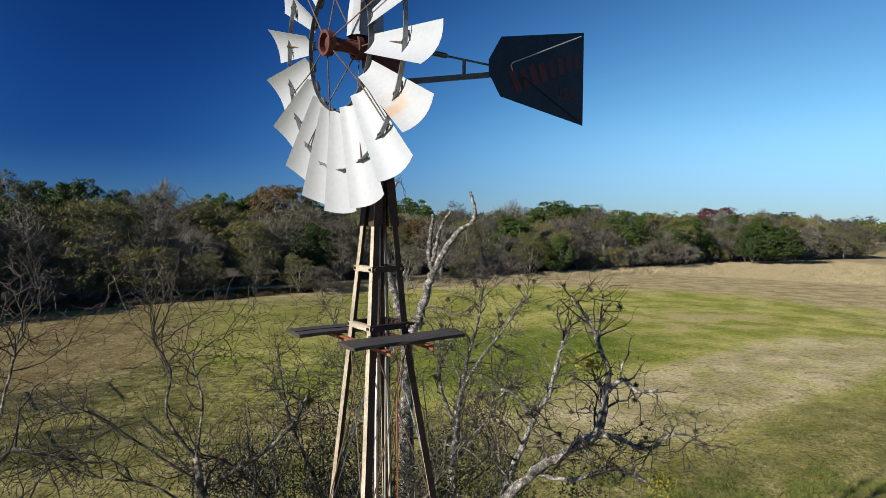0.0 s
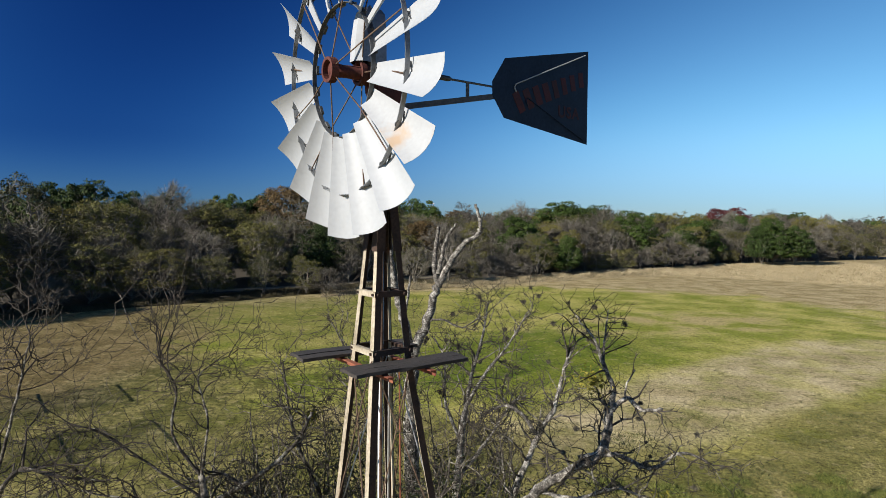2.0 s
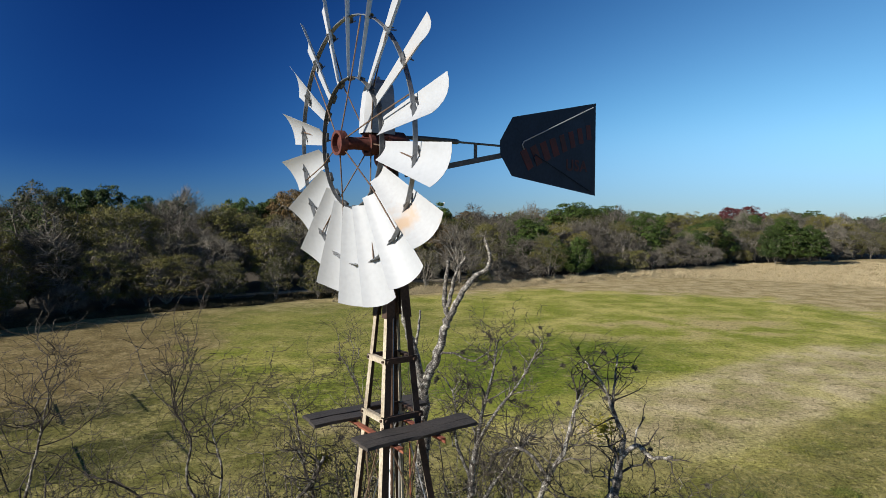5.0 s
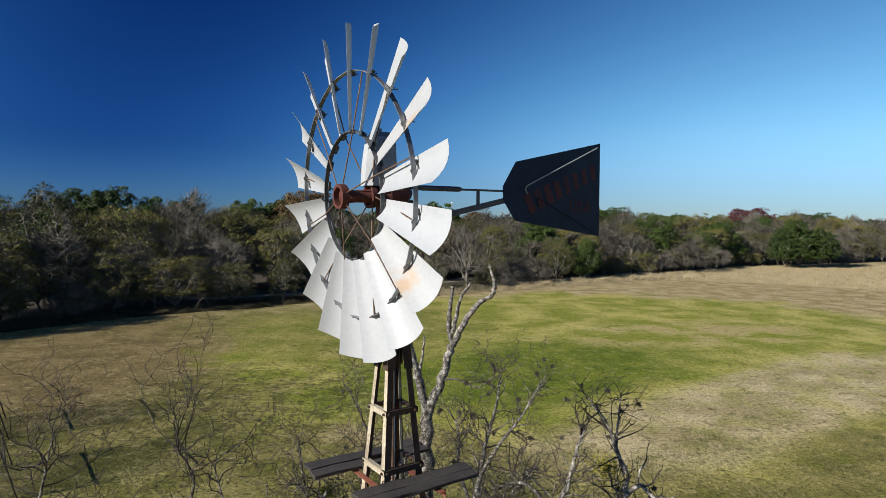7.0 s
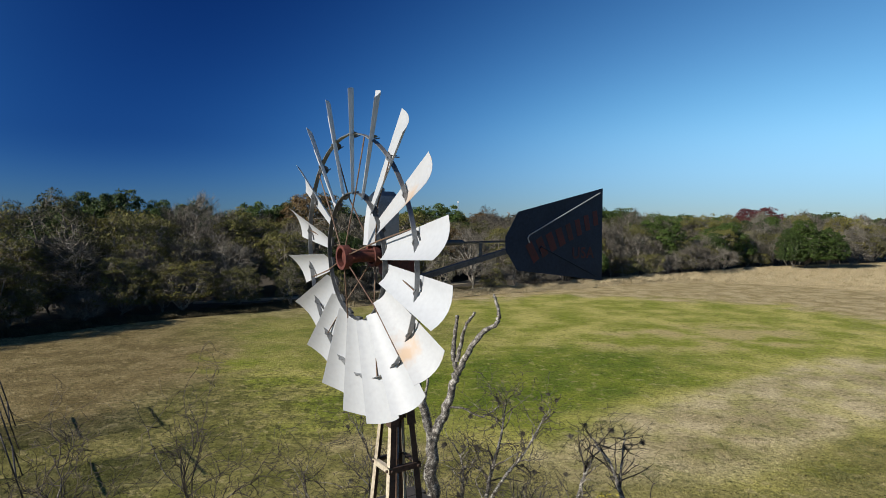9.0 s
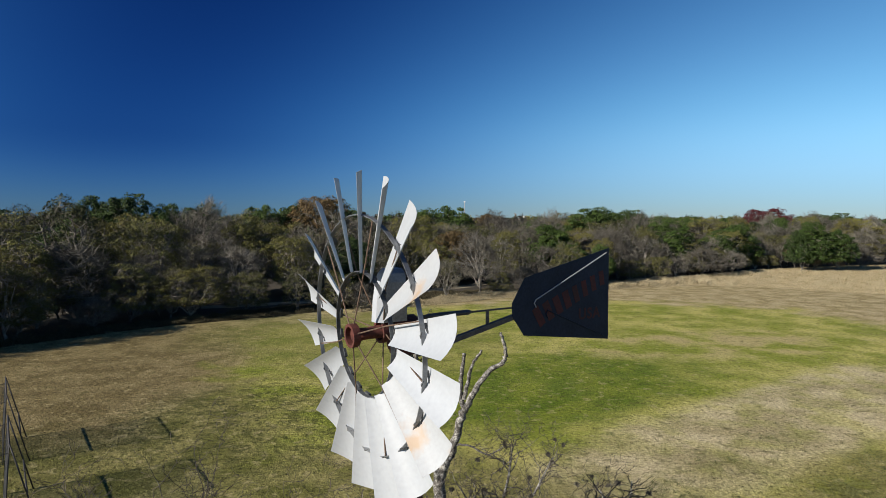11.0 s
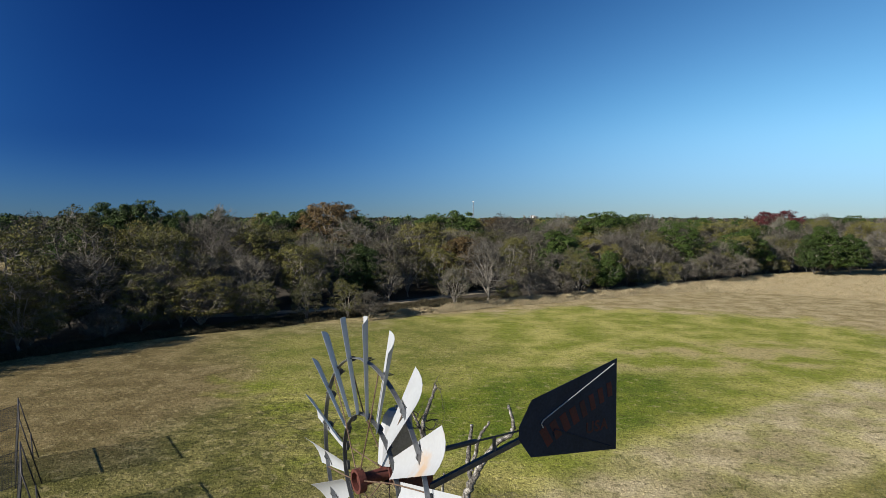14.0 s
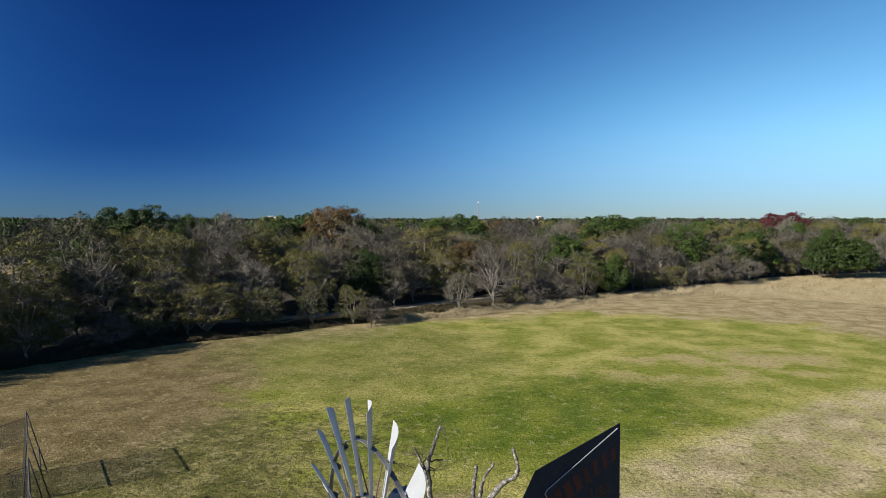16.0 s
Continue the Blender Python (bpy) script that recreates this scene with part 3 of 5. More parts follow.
for k in range(6):
    w = PHASE + 10 + 60 * k
    part("spoke", Geo().tube([polar(0.07, w, -0.43), polar(0.465, w + 2, RIM - 0.03), polar(0.885, w + 4, RIM)], 0.0052, 6), M_ROD, wheel)
    part("spoke", Geo().tube([polar(0.07, w + 24, -0.2), polar(0.465, w + 27, RIM + 0.05), polar(0.885, w + 30, RIM)], 0.0052, 6), M_ROD, wheel)
PITCH = radians(27)
rng = random.Random(5)


def blade(r0, r1, w0, w1, bend):
    """A cambered sheet, narrow at the hub and wide at the tip, with a rounded outer edge."""
    g = Geo()
    nr, nc, th = 7, 6, 0.0016
    top, bot = [], []
    for i in range(nr + 1):
        for j in range(nc + 1):
            c = j / nc - 0.5
            f = i / nr
            r = r0 + (r1 - r0) * f
            if i == nr:
                r += 0.022 * (1 - (2 * c) ** 2)
            w = w0 + (w1 - w0) * f
            camber = 0.125 * w * (1 - (2 * c) ** 2) + bend * f * c
            t, a = c * w * math.cos(PITCH) - camber * math.sin(PITCH), c * w * math.sin(PITCH) + camber * math.cos(PITCH)
            top.append(Vector((a, t, r)))
            bot.append(Vector((a + th * math.cos(PITCH), t - th * math.sin(PITCH), r)))
    m = nc + 1
    k0 = len(top)
    faces = []
    for i in range(nr):
        for j in range(nc):
            q = (i * m + j, i * m + j + 1, (i + 1) * m + j + 1, (i + 1) * m + j)
            faces += [q, tuple(k0 + x for x in reversed(q))]
    rim = [j for j in range(m)] + [i * m + nc for i in range(1, nr + 1)] + [nr * m + j for j in range(nc - 1, -1, -1)] + [i * m for i in range(nr - 1, 0, -1)]
    g.add(top + bot, faces)
    nr2 = len(rim)
    g.add([top[i] for i in rim] + [bot[i] for i in rim], [((i + 1) % nr2, i, nr2 + i, nr2 + (i + 1) % nr2) for i in range(nr2)])
    return g


blades = [blade(0.465, 1.188, 0.145, 0.292, b).data("blade", M_WHITE, True) for b in (0.0, 0.012, -0.012)]
stained = blade(0.465, 1.188, 0.145, 0.292, 0.006).data("blade", M_RUSTED, True)
gb = Geo()
gb.tube([(0.0, 0.0, -0.02), (0.05, 0.0, -0.02), (0.09, -0.03, 0.0)], 0.006, 5)
fan = [Vector((0.0, 0.0, 0.0))] + [Vector((0.075 * math.sin(a), -0.05 * math.cos(a), 0.03 * math.cos(a))) for a in [k * math.pi / 7 for k in range(8)]]
gb.add(fan + [p + Vector((0, 0, 0.004)) for p in fan], [(0, k, k + 1) for k in range(1, 8)] + [(9, 9 + k + 1, 9 + k) for k in range(1, 8)] + [(k, k + 1, k + 10, k + 9) for k in range(1, 8)])
bracket = gb.data("blade_bracket", M_BRACKET)
gc = Geo().box(-0.01, 0.012, -0.035, 0.035, -0.012, 0.012)
clip = gc.data("blade_clip", M_BRACKET)
gh = Geo()
gh.tube([(-0.012, -0.024, 0.0), (-0.024, -0.01, 0.004), (-0.022, 0.012, 0.003), (-0.01, 0.02, -0.002)], [0.002, 0.006, 0.006, 0.002], 5)
hook = gh.data("blade_hook", M_BRACKET)
for k in range(18):
    deg = PHASE + 20 * k
    spin = Matrix.Translation((0, 0, HZ)) @ Matrix.Rotation(radians(deg), 4, "X")
    ob = part("blade", stained if k in (3, 6) else blades[k % 3], None, wheel, "rust-stained white blade" if k in (3, 6) else "")
    ob.matrix_local = spin @ Matrix.Translation((-0.362 + rng.uniform(-0.006, 0.006), 0, 0)) @ Matrix.Rotation(radians(rng.uniform(-1.5, 1.5)), 4, "Z")
    br = part("blade_bracket", bracket, None, wheel)
    br.matrix_local = spin @ Matrix.Translation((RIM + 0.02, 0.045, 0.885)) @ Matrix.Scale(0.7, 4)
    hk = part("blade_hook", hook, None, wheel)
    hk.matrix_local = spin @ Matrix.Translation((-0.345, 0, 0.885)) @ Matrix.Rotation(-PITCH, 4, "Z")
    cl = part("blade_clip", clip, None, wheel)
    cl.matrix_local = spin @ Matrix.Translation((RIM + 0.02, 0.0, 0.465))

# tail
g = Geo()
g.beam((0.12, 0, 9.315), (1.22, 0, 9.55), [(-0.018, -0.022), (0.018, -0.022), (0.018, 0.022), (-0.018, 0.022)])
part("tail_bone", g, M_BRACKET, mill, "dark steel tail arm")
part("tail_stay", Geo().tube([(0.1, 0, 9.60), (1.2, 0, 9.605)], 0.009, 6), M_BRACKET, mill)
part("tail_spring", Geo().tube([(0.12, 0, 9.60), (0.26, 0, 9.602), (0.61, 0, 9.604), (0.64, 0, 9.604)], [0.012, 0.022, 0.022, 0.01], 10), M_BRACKET, mill, "black tail spring", smooth=True)
part("tail_strut", Geo().box(0.795, 0.82, -0.008, 0.008, 9.46, 9.60), M_BRACKET, mill)
VANE = [(1.058, 9.645), (1.20, 9.862), (2.268, 10.099), (2.276, 9.207), (1.197, 9.35), (1.062, 9.53)]
g = Geo()
nv = len(VANE)
g.add([(u, -0.022, z) for u, z in VANE] + [(u, -0.019, z) for u, z in VANE],
      [tuple(range(nv - 1, -1, -1)), tuple(range(nv, 2 * nv))] + [(k, (k + 1) % nv, nv + (k + 1) % nv, nv + k) for k in range(nv)])
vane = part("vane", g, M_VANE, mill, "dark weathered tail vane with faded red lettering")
for p, q in (((1.32, 9.66), (2.224, 10.053)), ((1.46, 9.556), (2.21, 9.245))):
    g = Geo()
    g.tube([(p[0] + 0.015, -0.024, p[1] - 0.07), (p[0] - 0.01, -0.028, p[1] - 0.03), (p[0] + 0.01, -0.028, p[1]), (q[0], -0.028, q[1])], 0.0055, 6)
    # sunlight and shade are put into the two ribs' colours
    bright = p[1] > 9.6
    part("rib", g, M_WHITE if bright else M_VANE, vane, "bent stiffening rib coloured as sunlit" if bright else "stiffening rib coloured as shaded")
# the maker's faded mark as plain slabs rising along an arc
for k in range(8):
    f = k / 7
    u, z, h = 1.37 + 0.80 * f, 9.505 + 0.305 * f, 0.19 - 0.05 * f
    w = 0.095 if k < 4 else 0.08
    tilt = Matrix.Translation((u, 0, z)) @ Matrix.Rotation(radians(-32 + 22 * f), 4, "Y")
    g = Geo().box(-w / 2 + 0.008, w / 2 - 0.008, -0.0245, -0.0225, -h / 2, h / 2, tilt)
    part("mark_slab", g, M_LETTER, vane)
txt = bpy.data.curves.new("country_letters", "FONT")
txt.body = "USA"
txt.size = 0.145
txt.extrude = 0.0008
txt.offset = 0.004
txt.space_character = 1.15
tmp = bpy.data.objects.new("tmp", txt)
scene.collection.objects.link(tmp)
bpy.context.view_layer.update()
me = bpy.data.meshes.new_from_object(tmp.evaluated_get(bpy.context.evaluated_depsgraph_get()))
bpy.data.objects.remove(tmp)
me.materials.clear()
me.materials.append(M_LETTER)
let = part("country_letters", me, M_LETTER, vane, "faded red USA lettering")
let.matrix_local = pose(1.865, -0.0235, 9.435, 90, 0, 0)

# ---- bare trees beside the tower ----


class Grown:
    """Limbs, branches and twigs of one leafless tree."""

    def __init__(self, seed):
        self.r = random.Random(seed)
        self.limbs, self.shoots, self.twig = [], [], Geo()
        self.shoot = None
        self.perch = []

    def way(self, d, spread):
        v = Vector((self.r.gauss(0, 1), self.r.gauss(0, 1), self.r.gauss(0, 1)))
        return (d + v * spread).normalized()

    def grow(self, p, d, length, rad, level, up=0.05):
        """One crooked shoot that kinks at each side shoot."""
        steps = 6 if level < 3 else 4
        pts, radii, p = [Vector(p)], [rad], Vector(p)
        for i in range(steps):
            d = self.way(d + Vector((0, 0, up)), 0.33)
            p = p + d * length / steps * self.r.uniform(0.7, 1.3)
            pts.append(p)
            radii.append(max(rad * (1 - 0.7 * (i + 1) / steps), 0.0024))
            if level < 4 and i >= 1:
                for _ in range(self.r.choice((0, 1, 1, 2)) if level < 3 else self.r.choice((0, 1, 1))):
                    side = self.way(d, 0.95)
                    self.grow(p, side, length * self.r.uniform(0.3, 0.68), max(radii[-1] * 0.72, 0.0034), level + 1, up)
                    d = (d - side * 0.28).normalized()
        self.perch += pts[1:3]
        geo = self.shoot if level < 3 else self.twig
        geo.tube(pts, radii, 5 if level < 3 else 3, cap=False)

    def limb_along(self, pts, r0, r1, shoots, size=0.8, sides=9, level=2):
        """A heavy limb through a few bends, with shoots along its outer part."""
        pts = [Vector(p) for p in pts]
        fine, n = [], 6
        for i in range(len(pts) - 1):
            a, b = pts[i], pts[i + 1]
            pa, pb = pts[max(i - 1, 0)], pts[min(i + 2, len(pts) - 1)]
            for k in range(n):
                t = k / n
                q = 0.5 * (2 * a + (b - pa) * t + (2 * pa - 5 * a + 4 * b - pb) * t * t + (3 * a - pa - 3 * b + pb) * t ** 3)
                fine.append(q + Vector([self.r.gauss(0, 0.16) for _ in range(3)]) * ((r1 + r0) * 0.5 + 0.006))
        fine.append(pts[-1])
        rad = [(r0 + (r1 - r0) * (i / (len(fine) - 1))) * self.r.uniform(0.9, 1.12) for i in range(len(fine))]
        self.limbs.append(Geo().tube(fine, rad, sides))
        for _ in range(int(shoots * 1.6)):
            i = int(len(fine) * self.r.uniform(0.3, 0.99))
            d = (fine[min(i + 1, len(fine) - 1)] - fine[max(i - 1, 0)]).normalized()
            self.shoot = Geo()
            self.shoots.append(self.shoot)
            self.grow(fine[i], self.way(d, 0.9), size * self.r.uniform(0.5, 1.15), min(rad[i] * self.r.uniform(0.2, 0.45) + 0.004, 0.016), level)

    def finish(self, name, label, bark, twig_mat, moss=0, mistletoe=(), branch_mat=None):
        root = thing(name, pose(0, 0, 0), label, "tree")
        for i, limb in enumerate(self.limbs):
            part("limb" if i else "trunk", limb, bark, root, smooth=True)
        for shoot in self.shoots:
            if shoot.v:
                part("branch", shoot, branch_mat or twig_mat, root, smooth=True)
        if self.twig.v:
            tagged(part("twig_tangle", self.twig, twig_mat, root), kind="stuff")
        if moss and self.perch:
            g = Geo()
            for _ in range(moss):
                c = self.r.choice(self.perch)
                size = self.r.uniform(0.025, 0.055)
                c0 = c
                for _ in range(150):
                    d = self.way(Vector((0, 0, 0)), 1)
                    s = d.orthogonal().normalized() * 0.004
                    c = c0 + self.way(Vector((0, 0, 0)), 1) * size * self.r.uniform(0, 0.5)
                    g.add([c - s, c + s, c + d * size * self.r.uniform(0.5, 1.0)], [(0, 1, 2)])
            tagged(part("ball_moss", g, M_MOSS, root, "grey ball moss tufts"), kind="stuff")
        for c, size in mistletoe:
            g = Geo()
            for _ in range(420):
                d = self.way(Vector((0.25, 0, -0.2)), 1) * size * abs(self.r.gauss(0, 0.7))
                p = Vector(c) + Vector((d.x, d.y, d.z * 0.8))
                a, b = self.way(Vector((0, 0, 0)), 1) * 0.022, self.way(Vector((0, 0, 0)), 1) * 0.010
                g.add([p - a, p + b, p + a, p - b], [(0, 1, 2, 3)])
            tagged(part("mistletoe", g, L_MISTLE, root, "yellow-green mistletoe clump"), kind="stuff")
        return root


# the pale dead snag behind the tower
s = Grown(21)
s.limb_along([(0.75, 4.7, -0.1), (0.62, 4.66, 2.5), (0.56, 4.66, 5.1), (0.57, 4.66, 6.45)], 0.162, 0.0861, 0, sides=12)
s.limb_along([(0.57, 4.66, 6.4), (0.43, 4.66, 7.0), (0.30, 4.68, 7.42), (0.22, 4.75, 7.95), (0.20, 4.82, 8.35), (0.33, 4.88, 8.7), (0.37, 4.94, 8.86)], 0.072, 0.0164, 5, 0.4, level=3)
s.limb_along([(0.22, 4.78, 8.0), (0.12, 4.7, 8.35), (-0.02, 4.7, 8.62)], 0.030, 0.0098, 6, 0.4, level=3)
s.limb_along([(0.57, 4.66, 6.4), (0.69, 4.65, 6.72), (0.86, 4.6, 7.2), (0.95, 4.6, 7.52)], 0.072, 0.0574, 0)
s.limb_along([(0.95, 4.6, 7.5), (1.08, 4.57, 7.78), (1.30, 4.55, 8.10), (1.50, 4.52, 8.25), (1.54, 4.5, 8.42), (1.47, 4.5, 8.70)], 0.053, 0.0197, 0)
s.limb_along([(0.95, 4.6, 7.5), (0.88, 4.62, 7.75), (0.90, 4.62, 8.05), (0.93, 4.6, 8.36)], 0.043, 0.0246, 0)
s.limb_along([(0.94, 4.6, 7.66), (0.99, 4.6, 7.95), (1.06, 4.58, 8.2), (1.19, 4.58, 8.42)], 0.034, 0.0180, 0)
s.limb_along([(0.78, 4.62, 6.95), (1.0, 4.5, 7.0), (1.3, 4.4, 6.9), (1.55, 4.3, 7.1)], 0.020, 0.0066, 5, 0.4, level=3)
s.limb_along([(0.44, 4.66, 7.0), (0.50, 4.6, 7.4), (0.52, 4.6, 7.62)], 0.025, 0.0123, 0)
s.finish("dead_tree", "pale lichen-covered dead tree with two bare limbs", M_LICHEN, M_BARK)

# the leaning bare tree with moss and mistletoe
s = Grown(7)
s.limb_along([(0.85, 2.3, -0.1), (0.8, 2.2, 2.5), (1.0, 2.05, 3.8), (1.25, 2.0, 4.5)], 0.105, 0.0600, 2)
s.limb_along([(1.25, 2.0, 4.45), (1.5, 1.95, 5.05), (1.79, 1.9, 5.47), (2.2, 1.75, 5.85), (2.46, 1.65, 6.03), (2.58, 1.65, 6.26), (2.62, 1.7, 6.5)], 0.058, 0.042, 14, 0.6)
s.limb_along([(2.62, 1.7, 6.48), (2.66, 1.72, 6.75), (2.56, 1.75, 7.0), (2.50, 1.85, 7.22), (2.33, 2.0, 7.46)], 0.032, 0.0084, 10, 0.45, level=3)
s.limb_along([(2.56, 1.75, 7.0), (2.62, 1.9, 7.2), (2.73, 2.15, 7.5)], 0.018, 0.0056, 8, 0.4, level=3)
s.limb_along([(2.62, 1.7, 6.5), (2.79, 1.68, 6.66), (2.92, 1.62, 6.56), (3.12, 1.55, 6.58)], 0.032, 0.0140, 4, 0.4, level=3)
s.limb_along([(2.78, 1.68, 6.66), (2.80, 1.7, 6.8), (2.88, 1.7, 6.95)], 0.013, 0.0070, 1, 0.3, level=3)
s.limb_along([(2.3, 1.65, 6.05), (2.65, 1.6, 6.10), (3.0, 1.5, 6.0), (3.3, 1.5, 6.16), (3.6, 1.45, 6.05)], 0.029, 0.0084, 9, 0.5)
s.limb_along([(1.95, 1.85, 5.62), (2.3, 1.7, 5.6), (2.7, 1.6, 5.75), (3.15, 1.5, 5.6)], 0.025, 0.0084, 8, 0.6)
s.limb_along([(1.38, 2.3, 4.2), (1.63, 2.35, 5.0), (1.88, 2.4, 5.63), (2.05, 2.4, 6.05), (2.22, 2.4, 6.35), (2.32, 2.4, 6.8), (2.42, 2.4, 7.05)], 0.047, 0.0140, 16, 0.6)
s.limb_along([(2.03, 2.4, 6.02), (1.8, 2.4, 6.3), (1.6, 2.5, 6.32), (1.38, 2.6, 6.15)], 0.025, 0.0084, 9, 0.55)
s.limb_along([(0.82, 2.2, 3.0), (1.1, 2.3, 3.8), (1.38, 2.3, 4.3)], 0.065, 0.0490, 0)
s.finish("mossy_tree", "leaning bare tree with grey moss tufts and mistletoe", M_LICHEN, M_BARK, 60, (((2.45, 1.75, 6.83), 0.17), ((3.12, 1.5, 5.66), 0.14)), M_MOTTLE)

s = Grown(31)
s.limb_along([(1.3, 3.2, -0.1), (1.2, 3.1, 2.5), (1.12, 3.0, 4.6), (1.24, 3.0, 6.1)], 0.086, 0.0385, 8, 0.8)
s.limb_along([(1.24, 3.0, 6.05), (1.32, 3.1, 6.5), (1.48, 3.3, 7.0), (1.55, 3.4, 7.4)], 0.032, 0.0084, 13, 0.55)
s.limb_along([(1.27, 3.0, 6.2), (1.5, 3.0, 6.6), (1.75, 3.0, 6.92), (2.05, 3.3, 7.3)], 0.026, 0.0070, 11, 0.55)
s.limb_along([(1.2, 3.0, 5.7), (1.0, 3.1, 6.2), (0.98, 3.1, 6.7), (0.85, 3.1, 7.0)], 0.025, 0.0070, 9, 0.5)
s.limb_along([(1.2, 3.0, 5.3), (1.6, 3.1, 5.8), (1.8, 3.0, 6.2), (2.0, 3.0, 6.3)], 0.025, 0.0070, 10, 0.6)
s.finish("grey_tree", "grey leafless tree with crooked branches", M_LICHEN, M_BARK, 30, (), M_MOTTLE)

s = Grown(55)
s.limb_along([(-0.2, 2.9, -0.1), (-0.25, 2.8, 2.6), (-0.2, 2.7, 4.6)], 0.0686, 0.0594, 2, 0.8)
s.limb_along([(-0.2, 2.7, 4.5), (-0.5, 2.5, 5.4), (-0.75, 2.5, 6.0), (-0.9, 2.6, 6.8)], 0.0320, 0.0076, 16, 0.8)
s.limb_along([(-0.2, 2.7, 4.5), (0.1, 2.8, 5.4), (0.3, 2.9, 6.1), (0.35, 2.9, 6.7)], 0.0320, 0.0076, 16, 0.8)
s.limb_along([(-0.25, 2.7, 4.4), (-0.9, 2.2, 5.2), (-1.4, 2.1, 5.7), (-1.7, 2.0, 5.6)], 0.0320, 0.0108, 13, 0.8)
s.limb_along([(-0.25, 2.7, 4.6), (-0.3, 3.3, 5.6), (-0.2, 3.6, 6.4), (-0.45, 3.7, 7.0)], 0.0257, 0.0076, 14, 0.8)
s.limb_along([(-0.2, 2.7, 4.2), (0.5, 2.2, 4.9), (0.9, 1.9, 5.5), (1.0, 1.8, 6.0)], 0.0234, 0.0065, 14, 0.8)
s.limb_along([(-1.5, 2.0, 5.45), (-1.0, 2.0, 5.75), (-0.65, 2.1, 6.05), (-0.5, 2.2, 6.35)], 0.0257, 0.0162, 5, 0.6)
for k in range(38):
    x, y = s.r.uniform(-1.5, 1.9), s.r.uniform(1.9, 4.0)
    z = s.r.uniform(3.4, 4.6)
    s.limb_along([(-0.2 + 0.25 * (x + 0.2), 2.7 + 0.3 * (y - 2.7), 3.0), (x * 0.7, y, z), (x + s.r.uniform(-.3, .3), y, z + 0.7), (x + s.r.uniform(-.4, .4), y + s.r.uniform(-.3, .3), s.r.uniform(5.3, 6.3))], 0.022, 0.006, 6, 0.55)
s.finish("dense_tree", "leafless tree with a dense tangle of dark twigs", M_MOTTLE, M_TWIG, 36, (((-0.55, 2.4, 6.25), 0.12),), M_MOTTLE)

s = Grown(83)
s.limb_along([(-1.2, 1.8, -0.1), (-1.25, 1.7, 3.0), (-1.36, 1.5, 5.3), (-1.45, 1.5, 5.95)], 0.0476, 0.0324, 2, 0.8)
s.limb_along([(-1.45, 1.5, 5.95), (-1.72, 1.5, 6.35), (-1.68, 1.5, 6.8), (-1.84, 1.5, 7.15), (-1.72, 1.6, 7.6)], 0.0172, 0.0038, 11, 0.7)
s.limb_along([(-1.45, 1.5, 5.9), (-1.38, 1.5, 6.5), (-1.5, 1.6, 6.9), (-1.2, 1.7, 7.1)], 0.0140, 0.0038, 8, 0.6)
s.limb_along([(-1.40, 1.5, 5.7), (-1.9, 1.4, 6.1), (-2.3, 1.3, 6.45), (-2.55, 1.3, 6.5)], 0.0148, 0.0054, 8, 0.7)
s.limb_along([(-1.36, 1.5, 5.3), (-1.75, 1.3, 5.75), (-2.3, 1.2, 5.9), (-2.7, 1.2, 6.05)], 0.0148, 0.0054, 6, 0.8)
s.limb_along([(-1.84, 1.5, 7.1), (-2.05, 1.5, 7.3), (-2.25, 1.6, 7.7)], 0.0055, 0.0032, 3, 0.5, level=3)
s.finish("slender_tree", "slender leafless tree with spreading thin branches", M_MOTTLE, M_TWIG)

s = Grown(97)
s.limb_along([(-3.4, 1.1, -0.1), (-3.3, 1.0, 3.0), (-3.1, 1.0, 5.6), (-3.05, 1.0, 6.2)], 0.0515, 0.0297, 3, 0.8)
s.limb_along([(-3.05, 1.0, 6.15), (-2.9, 1.0, 6.7), (-2.80, 1.0, 7.1), (-2.74, 1.0, 7.4), (-2.8, 1.0, 7.6)], 0.0156, 0.0032, 12, 0.7)
s.limb_along([(-3.08, 1.0, 5.9), (-2.8, 0.9, 6.25), (-2.5, 0.9, 6.2), (-2.1, 1.0, 6.1)], 0.0218, 0.0065, 8, 0.7)
s.limb_along([(-3.1, 1.0, 5.5), (-2.7, 0.8, 5.7), (-2.45, 0.8, 6.15)], 0.0172, 0.0065, 6, 0.7)
s.finish("edge_tree", "leafless tree with dark crooked limbs", M_MOTTLE, M_TWIG)

# dark evergreen undergrowth among the trunks
L_SHRUB = leafy("evergreen_shrub_leaf", (0.008, 0.014, 0.004), (0.055, 0.065, 0.018), 0.2)
